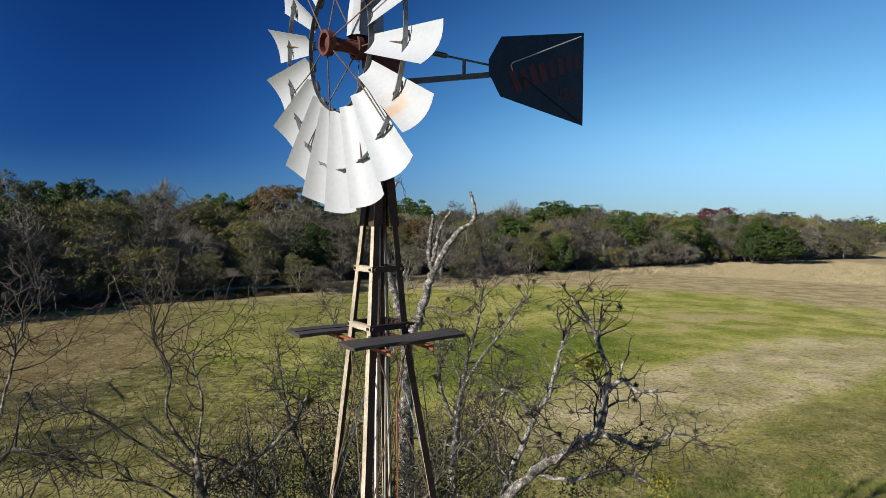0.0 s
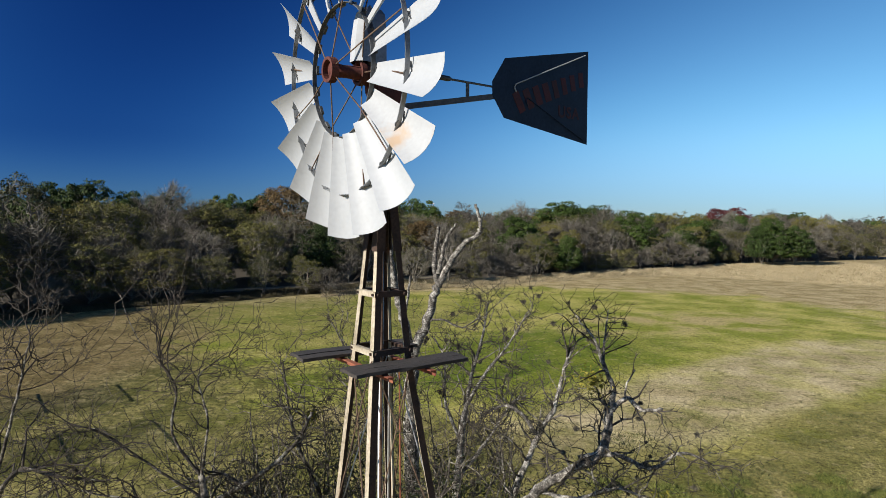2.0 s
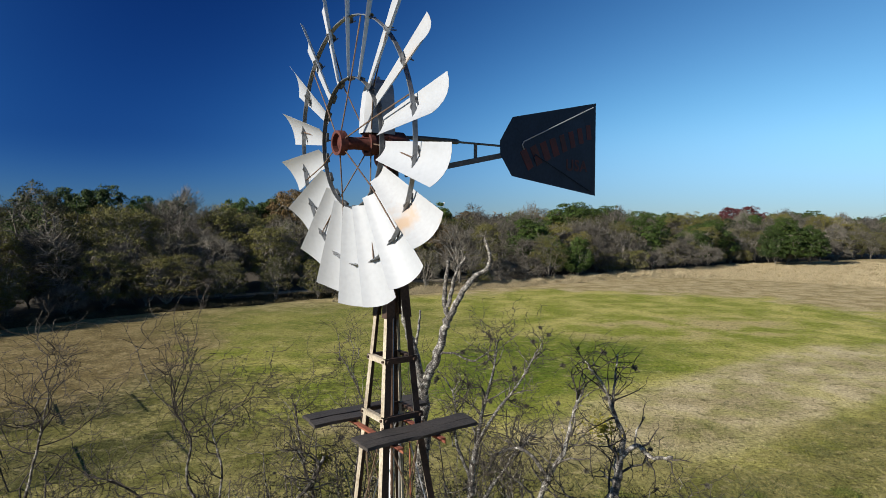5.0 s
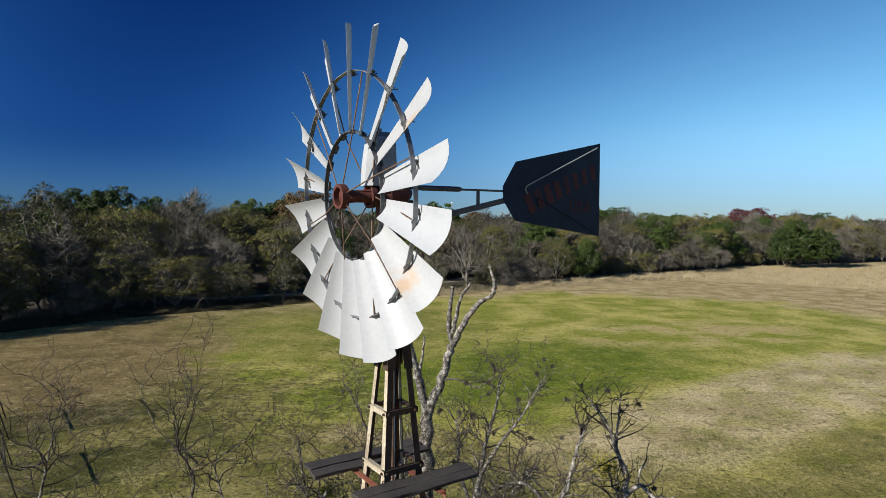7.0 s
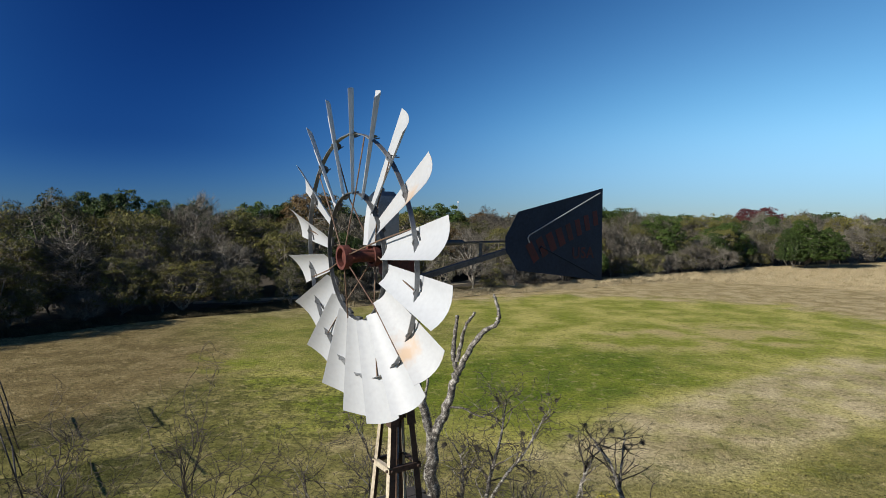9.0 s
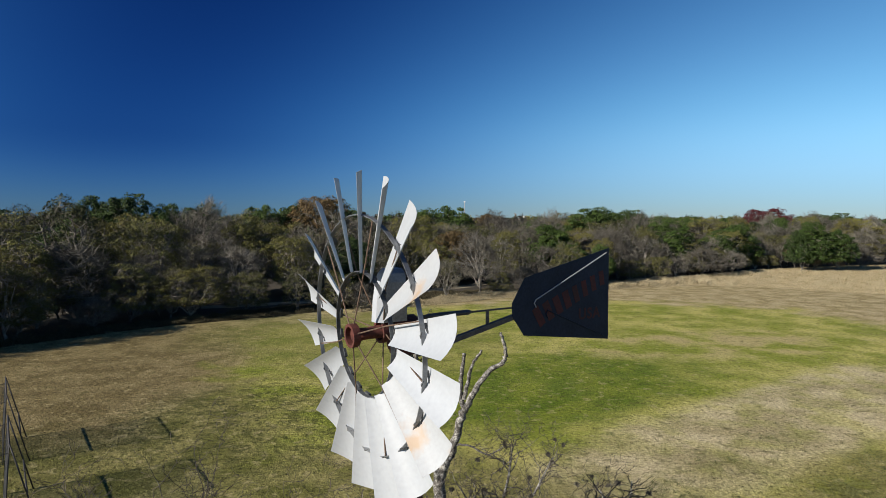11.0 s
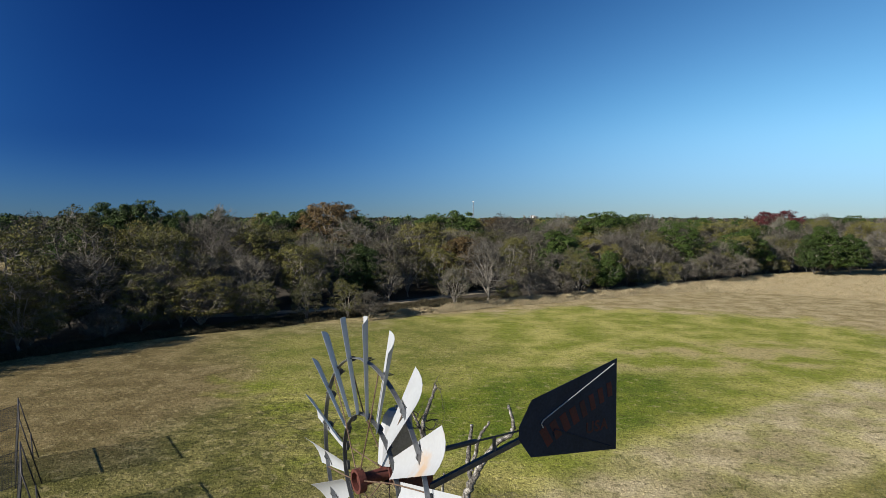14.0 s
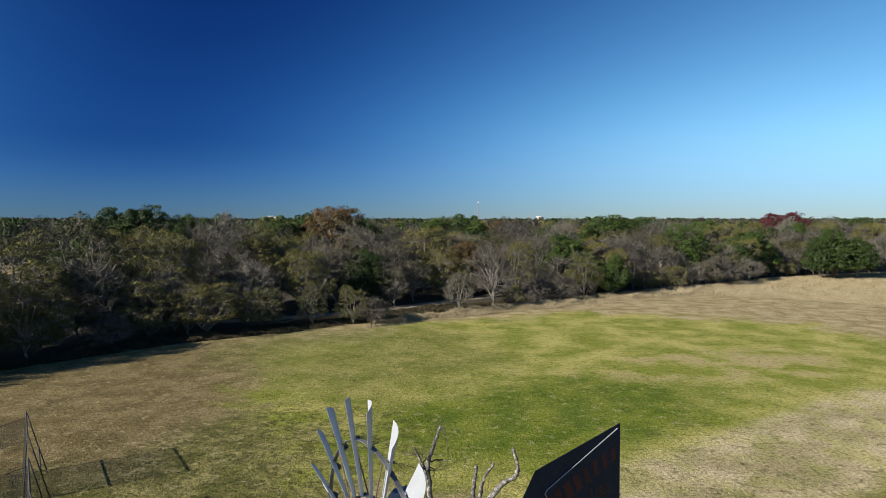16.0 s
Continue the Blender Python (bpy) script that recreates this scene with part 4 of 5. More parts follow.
for seed, x, y, top, wide in ((301, -0.75, 2.9, 6.0, 0.75), (302, 0.3, 3.3, 5.9, 0.8), (303, 1.35, 3.3, 5.75, 0.7), (304, -1.75, 2.3, 5.75, 0.55), (305, 2.2, 2.6, 5.5, 0.6), (306, -0.2, 2.3, 5.75, 0.6), (307, 0.8, 2.6, 5.8, 0.6)):
    r = random.Random(seed)
    root = thing("evergreen_shrub", pose(x, y, 0), "dark evergreen shrub tangled among the bare trunks", "shrub")
    stems, leaf = Geo(), Geo()
    for _ in range(26):
        a, f = r.uniform(0, 6.283), r.uniform(0.2, 1) ** 0.5 * wide
        e = Vector((math.cos(a) * f, math.sin(a) * f, top * r.uniform(0.55, 1) - 0.4 * f))
        stems.tube([Vector((e.x * 0.15, e.y * 0.15, -0.05)), Vector((e.x * 0.6, e.y * 0.6, e.z * 0.6)), e], [0.02, 0.012, 0.005], 4, False)
        for _ in range(120):
            q = e + Vector((r.gauss(0, .14), r.gauss(0, .14), r.gauss(-0.1, .18)))
            u = Vector((r.gauss(0, 1), r.gauss(0, 1), r.gauss(0, 1))).normalized()
            v = u.orthogonal().normalized() * 0.010
            u = u * r.uniform(0.014, 0.03)
            leaf.add([q - u, q + v, q + u, q - v], [(0, 1, 2, 3)])
    tagged(part("stem_tangle", stems, M_BARK, root), kind="stuff")
    tagged(part("foliage", leaf, L_SHRUB, root), kind="stuff")

# ---- netted cage on the meadow ----
CA, CB = Vector((-19.3, 23.7, 0)), Vector((-17.2, 20.9, 0))
BACK = Vector((-0.84, -0.54, 0))
def net(a, b, c, d, sag, nu, nv, r=0.004):
    """A hanging net between four corners: thin cords both ways."""
    g = Geo()

    def at(i, j):
        u, v = i / nu, j / nv
        p = (a * (1 - u) + b * u) * (1 - v) + (d * (1 - u) + c * u) * v
        return p + Vector((0, 0, -sag * 4 * u * (1 - u)))
    for i in range(nu + 1):
        g.tube([at(i, j) for j in range(0, nv + 1, max(nv // 4, 1))], r, 3, False)
    for j in range(nv + 1):
        g.tube([at(i, j) for i in range(0, nu + 1, max(nu // 6, 1))], r, 3, False)
    return g


cage = thing("batting_cage", pose(0, 0, 0), "netted practice cage on leaning dark steel poles", "cage")
STEP = CB - CA
UP = Vector((0, 0, 1))
posts = [CA + STEP * k for k in (0, 1, 1.95, 2.95)]
tops = [p + BACK * 0.74 + UP * 2.95 for p in posts]
for p, top in zip(posts, tops):
    part("pole", Geo().tube([p - UP * 0.05, top], 0.025, 8), M_POLE, cage, "leaning front pole", smooth=True)
    part("pole", Geo().tube([p + BACK * 0.95 - UP * 0.05, top - UP * 0.05], 0.018, 8), M_POLE, cage, "upright rear pole", smooth=True)
    far = p + BACK * 7.5
    part("pole", Geo().tube([far - UP * 0.05, far + UP * 2.9], 0.025, 8), M_POLE, cage, smooth=True)
for i in (0, 2):
    part("crossbar", Geo().tube([tops[i], tops[i + 1]], 0.03, 8), M_POLE, cage, smooth=True)
    k = 0.4
    part("crossbar", Geo().tube([posts[i].lerp(tops[i], k), posts[i + 1].lerp(tops[i + 1], k)], 0.03, 8), M_POLE, cage, smooth=True)
    part("net", net(posts[i] + BACK * 0.95, tops[i], tops[i + 1], posts[i + 1] + BACK * 0.95, 0.0, 56, 56, 0.004), M_NET, cage, "black end net")
    low = [t - UP * 0.3 for t in (tops[i], tops[i + 1])]
    back = [posts[i] + BACK * 7.5 + UP * 2.8, posts[i + 1] + BACK * 7.5 + UP * 2.8]
    part("net", net(low[0], back[0], back[1], low[1], 0.5, 72, 36, 0.004), M_NET, cage, "sagging black roof net")
    for a, b in ((low[0], back[0]), (low[1], back[1])):
        part("edge_rope", Geo().tube([a.lerp(b, k / 8) - UP * 2.0 * k / 8 * (1 - k / 8) for k in range(9)], 0.014, 5), M_NET, cage, "black rope along the net's edge")
    part("net", net(posts[i] + BACK, posts[i] + BACK * 7.5, back[0], low[0], 0.0, 72, 30, 0.004), M_NET, cage, "black side net")

# ---- woods ----


def quads(name, v, mat):
    """A mesh of separate four-cornered leaves or twigs from an array of corners."""
    v = np.asarray(v, dtype=np.float32).reshape(-1, 3)
    me = bpy.data.meshes.new(name)
    me.vertices.add(len(v))
    me.vertices.foreach_set("co", v.ravel())
    me.loops.add(len(v))
    me.loops.foreach_set("vertex_index", np.arange(len(v), dtype=np.int32))
    me.polygons.add(len(v) // 4)
    me.polygons.foreach_set("loop_start", np.arange(0, len(v), 4, dtype=np.int32))
    me.materials.append(mat)
    me.update(calc_edges=True)
    return me


def units(r, n):
    d = r.normal(size=(n, 3))
    return d / np.linalg.norm(d, axis=1)[:, None]


def across(w, r):
    """Two directions at right angles to each row of w, turned at random."""
    a = np.cross(w, r.normal(size=w.shape))
    a /= np.linalg.norm(a, axis=1)[:, None] + 1e-9
    b = np.cross(w, a)
    return a, b / (np.linalg.norm(b, axis=1)[:, None] + 1e-9)


def wood_tree(seed, height, spread, leaf_mat, leaves, twigs, tips=260, clump=0.34, leaf_size=0.08, low=0.12, lobes=11, deep=0.42, lean=0.5, inner=0):
    """One tree of the wood. Main limbs fork from the stem into a lobed dome, boughs leave the limbs, shoots leave the boughs,
    and every shoot ends in a fan of twigs or a clump of leaves."""
    r = np.random.default_rng(seed)
    base = height * (low + (1 - low) * 0.40)
    heads = units(r, lobes)
    heads[:, 2] = np.abs(heads[:, 2]) * 1.2 - 0.55

    def shell(d, f):
        lump = 1 - deep + deep * np.max(np.exp(-6.0 * (1 - np.clip(d @ (heads / np.linalg.norm(heads, axis=1)[:, None]).T, -1, 1))), axis=1)
        k = (f * lump)[:, None]
        up = np.where(d[:, 2] > 0, height - base, base - height * low)
        return np.stack([d[:, 0] * spread, d[:, 1] * spread, d[:, 2] * up], 1) * k + np.array([0, 0, base])

    def dome(n):
        d = units(r, n)
        d[:, 2] = np.where(d[:, 2] < -0.72, -d[:, 2], d[:, 2])
        return d

    wood = Geo()
    fork = np.array([r.uniform(-.3, .3), r.uniform(-.3, .3), height * (low * 0.6 + 0.05)])
    wood.tube([Vector((0, 0, -0.1)), Vector(fork * 0.5 + r.normal(0, .08, 3)), Vector(fork)], [0.019 * height, 0.016 * height, 0.014 * height], 7, False)

    def bough(p, q, r0, r1, n, bend, sides):
        """A crooked limb from p to q that leaves p steeply; returns its points."""
        pts = []
        for k in range(n + 1):
            w = k / n
            o = p + (q - p) * np.array([w ** 1.15, w ** 1.15, w ** 0.85])
            pts.append(o + (r.normal(0, bend, 3) if 0 < k < n else 0))
        wood.tube([Vector(o) for o in pts], [r0 + (r1 - r0) * k / n for k in range(n + 1)], sides, False)
        return pts

    mains = [bough(fork, q, 0.012 * height, 0.006 * height, 4, 0.16, 5) for q in shell(dome(9), r.uniform(0.55, 0.75, 9))]
    knots = np.array([o for m in mains for o in m[1:]])
    seconds = []
    for q in shell(dome(46), r.uniform(0.72, 0.92, 46)):
        p = knots[np.argmin(np.linalg.norm(knots - q, axis=1) + 0.8 * np.clip(knots[:, 2] - q[2], 0, None))]
        seconds.append(bough(p, q, 0.0055 * height, 0.0028 * height, 3, 0.14, 4))
    knots = np.array([o for m in seconds for o in m[1:]])
    ends, ways = [], []
    d = dome(tips)
    for q, w in zip(shell(d, r.uniform(0.82, 1.03, tips)), d):
        p = knots[np.argmin(np.linalg.norm(knots - q, axis=1))]
        pts = bough(p, q, 0.026, 0.011, 2, 0.10, 3)
        out = q - pts[0]
        ends.append(q)
        ways.append(out / (np.linalg.norm(out) + 1e-6) * 0.8 + w * 0.5 + np.array([0, 0, 0.2]))
    ends, ways = np.array(ends), np.array(ways)
    wm = wood.data("trunk", M_TRUNK, True)
    cm = lm = None
    if twigs:
        i = np.repeat(np.arange(tips), twigs)
        w = ways[i] + r.normal(0, 0.45, (len(i), 3))
        w /= np.linalg.norm(w, axis=1)[:, None]
        o = ends[i] - ways[i] * (r.uniform(0, 0.7, len(i)))[:, None] + r.normal(0, 0.05, (len(i), 3))
        a, b = across(w, r)
        ln = r.uniform(0.35, 0.85, len(i))[:, None]
        a = a * r.uniform(0.010, 0.020, len(i))[:, None]
        crook = o + w * ln * 0.5 + b * ln * 0.07
        tip = o + w * ln + r.normal(0, 0.05, (len(i), 3))
        cm = quads("twigs", np.stack([o - a, crook - a * 0.9, tip, crook + a * 0.9], 1), L_TWIG)
    if leaves:
        n = (leaves * r.uniform(0.5, 1.4, tips)).astype(int)
        i = np.repeat(np.arange(tips), n)
        o = units(r, len(i))
        o[:, 2] = np.where(o[:, 2] < -0.3, -o[:, 2], o[:, 2])
        size = clump * r.uniform(0.7, 1.35, tips)
        c = ends[i] + o * (size[i] * r.uniform(0.35, 1.0, len(i)) ** 0.5)[:, None] * np.array([1, 1, 0.72])
        if inner:
            dd = dome(inner)
            c = np.concatenate([c, shell(dd, r.uniform(0.45, 0.78, inner))])
            o = np.concatenate([o, dd])
        w = o + r.normal(0, lean, o.shape) + np.array([0, 0, 0.25])
        w /= np.linalg.norm(w, axis=1)[:, None]
        a, b = across(w, r)
        k = leaf_size * r.uniform(0.55, 1.3, len(c))[:, None]
        if inner:
            k[-inner:] *= 2.2
        lm = quads("leaves", np.stack([c - a * k, c + b * k * 0.6 + w * k * 0.2, c + a * k, c - b * k * 0.6], 1), leaf_mat)
    return wm, cm, lm


# kinds: name, label, meshes
KINDS = {
    "bare": [wood_tree(100 + k, 9, 3.9, L_OLIVE, 9, 12, tips=330, clump=0.4, leaf_size=0.06, low=0.04) for k in range(3)],
    "grey": [wood_tree(120 + k, 9, 4.2, None, 0, 17, tips=360, low=0.05) for k in range(4)],
    "olive": [wood_tree(140 + k, 8, 3.9, L_OLIVE, 46, 6, tips=300, clump=0.42, leaf_size=0.07, low=0.02) for k in range(4)],
    "oak": [wood_tree(160 + k, 9, 4.5, L_GREEN, 90, 0, tips=270, clump=0.62, leaf_size=0.10, low=0.01, lobes=14, deep=0.36, inner=2600) for k in range(3)],
    "yellow": [wood_tree(180 + k, 8, 3.9, L_YELLOW, 42, 6, tips=280, clump=0.42, leaf_size=0.07, low=0.02) for k in range(2)],
    "russet": [wood_tree(190, 9, 4.3, L_ORANGE, 60, 4, tips=340, clump=0.5, leaf_size=0.08, low=0.08, lobes=16, deep=0.3, inner=900)],
    "red": [wood_tree(195, 9, 4.3, L_RED, 60, 2, tips=300, clump=0.55, leaf_size=0.09, low=0.06, lobes=14, inner=900)],
    "bush": [wood_tree(200 + k, 5, 3.3, L_OLIVE, 46, 7, tips=300, clump=0.36, leaf_size=0.055, low=0.0) for k in range(3)],
    "greybush": [wood_tree(210 + k, 5, 3.2, None, 0, 16, tips=340, low=0.0) for k in range(3)],
}
WORDS = {
    "bare": ("bare_tree", "grey-brown tree with few leaves at the wood's edge"),
    "grey": ("leafless_tree", "leafless grey tree with a haze of twigs"),
    "olive": ("thin_leaved_tree", "thinly leaved olive-green tree in the wood"),
    "oak": ("live_oak", "dense dark green live oak"),
    "yellow": ("yellow_tree", "tree with yellowing autumn leaves"),
    "russet": ("russet_tree", "broad tree with russet-brown leaves"),
    "red": ("red_tree", "tree with dark red autumn leaves"),
    "bush": ("large_bush", "large olive-green bush before the wood"),
    "greybush": ("grey_bush", "leafless grey bush before the wood"),
}
HEIGHT = {"bare": 9, "grey": 9, "olive": 8, "oak": 9, "yellow": 8, "russet": 9, "red": 9, "bush": 5, "greybush": 5}
wood_rng = random.Random(77)


def plant(kind, x, y, height, wide=1.0):
    k = wood_rng.randrange(len(KINDS[kind]))
    sz = height / HEIGHT[kind]
    m = Matrix.Translation((x, y, -0.03)) @ Matrix.Rotation(wood_rng.uniform(0, 6.283), 4, "Z")
    name, label = WORDS[kind]
    root = thing(name, m @ Matrix.Diagonal((sz * wide, sz * wide, sz, 1)), label, "tree", "trees of the wood")
    wm, cm, lm = KINDS[kind][k]
    part("trunk", wm, None, root)
    if cm:
        tagged(part("twig_haze", cm, None, root), kind="stuff")
    if lm:
        tagged(part("crown", lm, None, root), kind="stuff")
    return root


# the line along which the wood meets the meadow
EDGE = [(-75, 2), (-56, 22), (-43, 36), (-35.5, 46), (-29, 54), (-21, 62), (-13, 69), (-4, 77), (6, 82), (15, 84), (28, 94), (43, 106), (62, 121), (90, 134), (130, 150)]


def edge_y(x):
    for (x0, y0), (x1, y1) in zip(EDGE, EDGE[1:]):
        if x0 <= x <= x1:
            return y0 + (y1 - y0) * (x - x0) / (x1 - x0)
    return 150


LANE = [(-28, 65.2), (-24, 66.5), (-15, 71.5), (-8.5, 76.5), (-2, 83), (4, 89), (12, 103), (16, 125)]

# trees that stand out
for kind, x, y, h, w in (
        ("greybush", -35.5, 54.5, 8.2, 1.05), ("bush", -31.0, 55.5, 6.0, 1.0), ("yellow", -26.0, 57.5, 6.3, 1.45), ("bush", -21.5, 61.0, 5.0, 0.9), ("olive", -16.5, 63.5, 5.0, 0.8),
        ("olive", -12.0, 64.5, 4.6, 1.0), ("greybush", -9.5, 64.5, 3.6, 1.0), ("bare", 0.0, 74.0, 6.5, 0.9), ("grey", 4.5, 79.0, 9.0, 1.0),
        ("bush", 7.5, 79, 3.6, 0.8), ("oak", 75, 121, 10.0, 1.0), ("oak", 79, 120, 9.0, 0.85), ("oak", 71.5, 119.5, 8.6, 0.8), ("grey", 84, 132, 9.0, 1.1), ("bare", 91, 135, 8.5, 1.1), ("grey", 98, 141, 9.0, 1.1), ("oak", 60, 127, 10, 1.4), ("greybush", 47, 108, 6.0, 1.25), ("greybush", 55, 114, 5.0, 1.1),
        ("oak", 24, 91, 6.5, 0.9), ("russet", -22, 102, 15.6, 0.95), ("oak", -27.5, 104, 13.6, 0.8), ("oak", -32, 100, 12.6, 0.75), ("oak", -17.5, 103, 12.8, 0.75), ("oak", -57, 95, 14.0, 0.95), ("oak", -52, 95, 14.4, 0.85), ("oak", -47, 96, 12.8, 0.8),
        ("oak", -63, 95, 12.7, 0.85), ("yellow", -52.5, 88, 12.2, 0.8), ("yellow", -48, 88, 11.4, 0.75), ("yellow", -34, 100, 11.9, 0.7), ("yellow", -26, 97, 11.6, 0.7), ("olive", -60, 66, 8.5, 0.9), ("oak", -50, 72, 8.0, 0.8),
        ("red", 97, 190, 13.4, 1.2), ("red", 104, 192, 13.8, 1.2), ("russet", 13, 190, 13.0, 1.0), ("oak", -6, 120, 13.2, 0.9), ("oak", 1, 120, 13.0, 0.95), ("oak", 32, 130, 12.3, 1.1), ("oak", 39, 132, 12.5, 1.2), ("oak", 103, 172, 12.0, 1.2), ("oak", 113, 176, 12.4, 1.3), ("oak", 93, 172, 11.6, 1.1), ("oak", -92, 120, 12.3, 1.2), ("oak", 47, 150, 12.2, 1.2), ("oak", -44, 104, 12.9, 0.9), ("bare", -13, 104, 12.2, 0.9), ("grey", -9, 108, 12.4, 0.9), ("russet", 24, 128, 11.0, 0.9), ("yellow", 22, 100, 9.5, 1.0),
        ("russet", 1, 92, 9.3, 0.9), ("oak", 44, 116, 11, 1.1), ("greybush", 88, 126, 5.0, 1.2), ("oak", 62, 148, 12.0, 1.2), ("oak", 20, 135, 11.8, 1.1)):
    plant(kind, x, y, h, w)
# the rest of the near wood, row behind row
count = 0
for row in range(7):
    x = -78.0
    while x < 112 and count < 262:
        x += (4.2 + 0.45 * row) * wood_rng.uniform(0.6, 1.4)
        back = 1.5 + row * 4.4 + wood_rng.uniform(-1.5, 1.5)
        y = edge_y(x) + back
        if -26 < x < 6 and row == 0 and wood_rng.random() < 0.6:
            continue
        if x < -45 and row > 4:
            continue
        if -21 < x < 8 and y < np.interp(x, [p[0] for p in LANE], [p[1] for p in LANE]) + 2.6:
            continue
        kind = wood_rng.choices(("bare", "grey", "olive", "oak", "yellow", "bush", "greybush"),
                                ((3.2, 3.6 if x > 5 else 2.6, 3.2, 0.7, 0.7, 0.6, 0.8) if x > -25 else (2.2, 1.6, 4.2, 1.6, 0.8, 0.6, 0.4)) if row else (0.6, 0.7, 1.2, 0.4, 0.4, 3.5, 3.4))[0]
        h = {"bush": 4.2, "greybush": 4.2}.get(kind, min(6.6 + 0.95 * row, 11.2)) * wood_rng.uniform(0.8, 1.18)
        if x < -0.8 * (y + 4.4):       # wood out of view to the west, its height set to shade the rest
            h = wood_rng.uniform(8.5, 10.0)
        plant(kind, x + 0.25 * back * 0.3, y, h, wood_rng.uniform(0.85, 1.15))
        count += 1


def far_woods(name, label, mat, seed, n, y0, y1, leafs, size, top, share):
    """Treetops farther back, too many to count: separate leaves and twig sprays in ragged crowns, joined."""
    r = np.random.default_rng(seed)
    y = np.sqrt(r.uniform(y0 ** 2, y1 ** 2, n))
    x = r.uniform(-0.9, 0.86, n) * y
    keep = y > np.interp(x, [p[0] for p in EDGE], [p[1] for p in EDGE]) + 27
    x, y = x[keep], y[keep]
    h = top * r.uniform(0.72, 1.02, len(x)) + 2.6 * r.uniform(0, 1, len(x)) ** 5
    rad = r.uniform(2.2, 4.0, len(x)) * (1 + (y - y0) / (y1 - y0) * 0.4)
    m = leafs
    i = np.repeat(np.arange(len(x)), m)

    def unit(k):
        d = r.normal(size=(k, 3))
        return d / np.linalg.norm(d, axis=1)[:, None]

    # each crown is a heap of sixteen lumps
    lumps = unit(len(x) * 16).reshape(-1, 16, 3) * np.array((1, 1, 0.75))
    centre = np.stack([x, y, h - rad * 1.15], 1)[:, None] + lumps * (rad * 0.8)[:, None, None]
    o = unit(len(i))
    c = centre[i, r.integers(0, 16, len(i))] + o * (rad[i] * r.uniform(0.2, 0.38, len(i)))[:, None]
    w = o + r.normal(size=o.shape) * 0.5
    a = np.cross(w, r.normal(size=o.shape))
    a /= np.linalg.norm(a, axis=1)[:, None]
    b = np.cross(w, a)
    b /= np.linalg.norm(b, axis=1)[:, None]
    far = ((0.6 + y[i] / y0 * 0.4) * r.uniform(0.6, 1.3, len(i)))[:, None]
    a, b = a * size * share[0] * far, b * size * share[1] * far
    v = np.stack([c - a, c + b, c + a, c - b], 1).reshape(-1, 3)
    me = quads(name, v, mat)
    return tagged(new(name, me), label, "woods", kind="stuff")


far_woods("far_grey_woods", "far leafless grey treetops", L_TWIG, 1, 860, 88, 230, 620, 0.42, 11.6, (1.0, 0.075))
far_woods("far_green_woods", "far dark green treetops", L_GREEN, 2, 170, 95, 260, 420, 0.26, 12.2, (1.0, 0.65))
far_woods("far_olive_woods", "far thinly leaved olive treetops", L_OLIVE, 3, 200, 88, 240, 420, 0.20, 11.6, (1.0, 0.55))
far_woods("distant_woods", "distant dark green woodland to the skyline", L_GREEN, 4, 2100, 230, 1500, 70, 0.75, 11.4, (1.0, 0.7))
far_woods("distant_grey_woods", "distant grey woodland to the skyline", L_TWIG, 5, 1900, 220, 1000, 70, 0.9, 11.4, (1.0, 0.25))

# floor of leaf litter under the trees, near black to stand for deep shade
LITTER = material("shade_dark_litter", (0.014, 0.011, 0.007), (0.045, 0.034, 0.02), 0.4, 5, 0.95, 0, 0.3)
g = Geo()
# west of x = 5 it reaches past the wood, for the verge's shadow
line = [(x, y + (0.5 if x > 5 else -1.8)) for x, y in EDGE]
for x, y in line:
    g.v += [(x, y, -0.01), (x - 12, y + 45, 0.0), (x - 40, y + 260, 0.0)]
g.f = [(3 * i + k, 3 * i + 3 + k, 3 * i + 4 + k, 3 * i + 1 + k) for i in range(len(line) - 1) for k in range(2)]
tagged(new("wood_floor", g.data("wood_floor", LITTER)), "leaf litter under the trees, coloured dark for shade", "ground", kind="structure")

# gravel lane in the wood
g = Geo()
for i, (x, y) in enumerate(LANE):
    a, b = LANE[max(i - 1, 0)], LANE[min(i + 1, len(LANE) - 1)]
    d = Vector((b[0] - a[0], b[1] - a[1], 0)).normalized()
    s = Vector((-d.y, d.x, 0)) * 1.25
    g.v += [Vector((x, y, 0.012)) - s, Vector((x, y, 0.04)), Vector((x, y, 0.012)) + s]
g.f = [(3 * i + k, 3 * i + 3 + k, 3 * i + 4 + k, 3 * i + 1 + k) for i in range(len(LANE) - 1) for k in range(2)]
tagged(new("gravel_lane", g.data("gravel_lane", M_ROADWAY, True)), "pale gravel lane winding into the wood", "road", kind="structure")


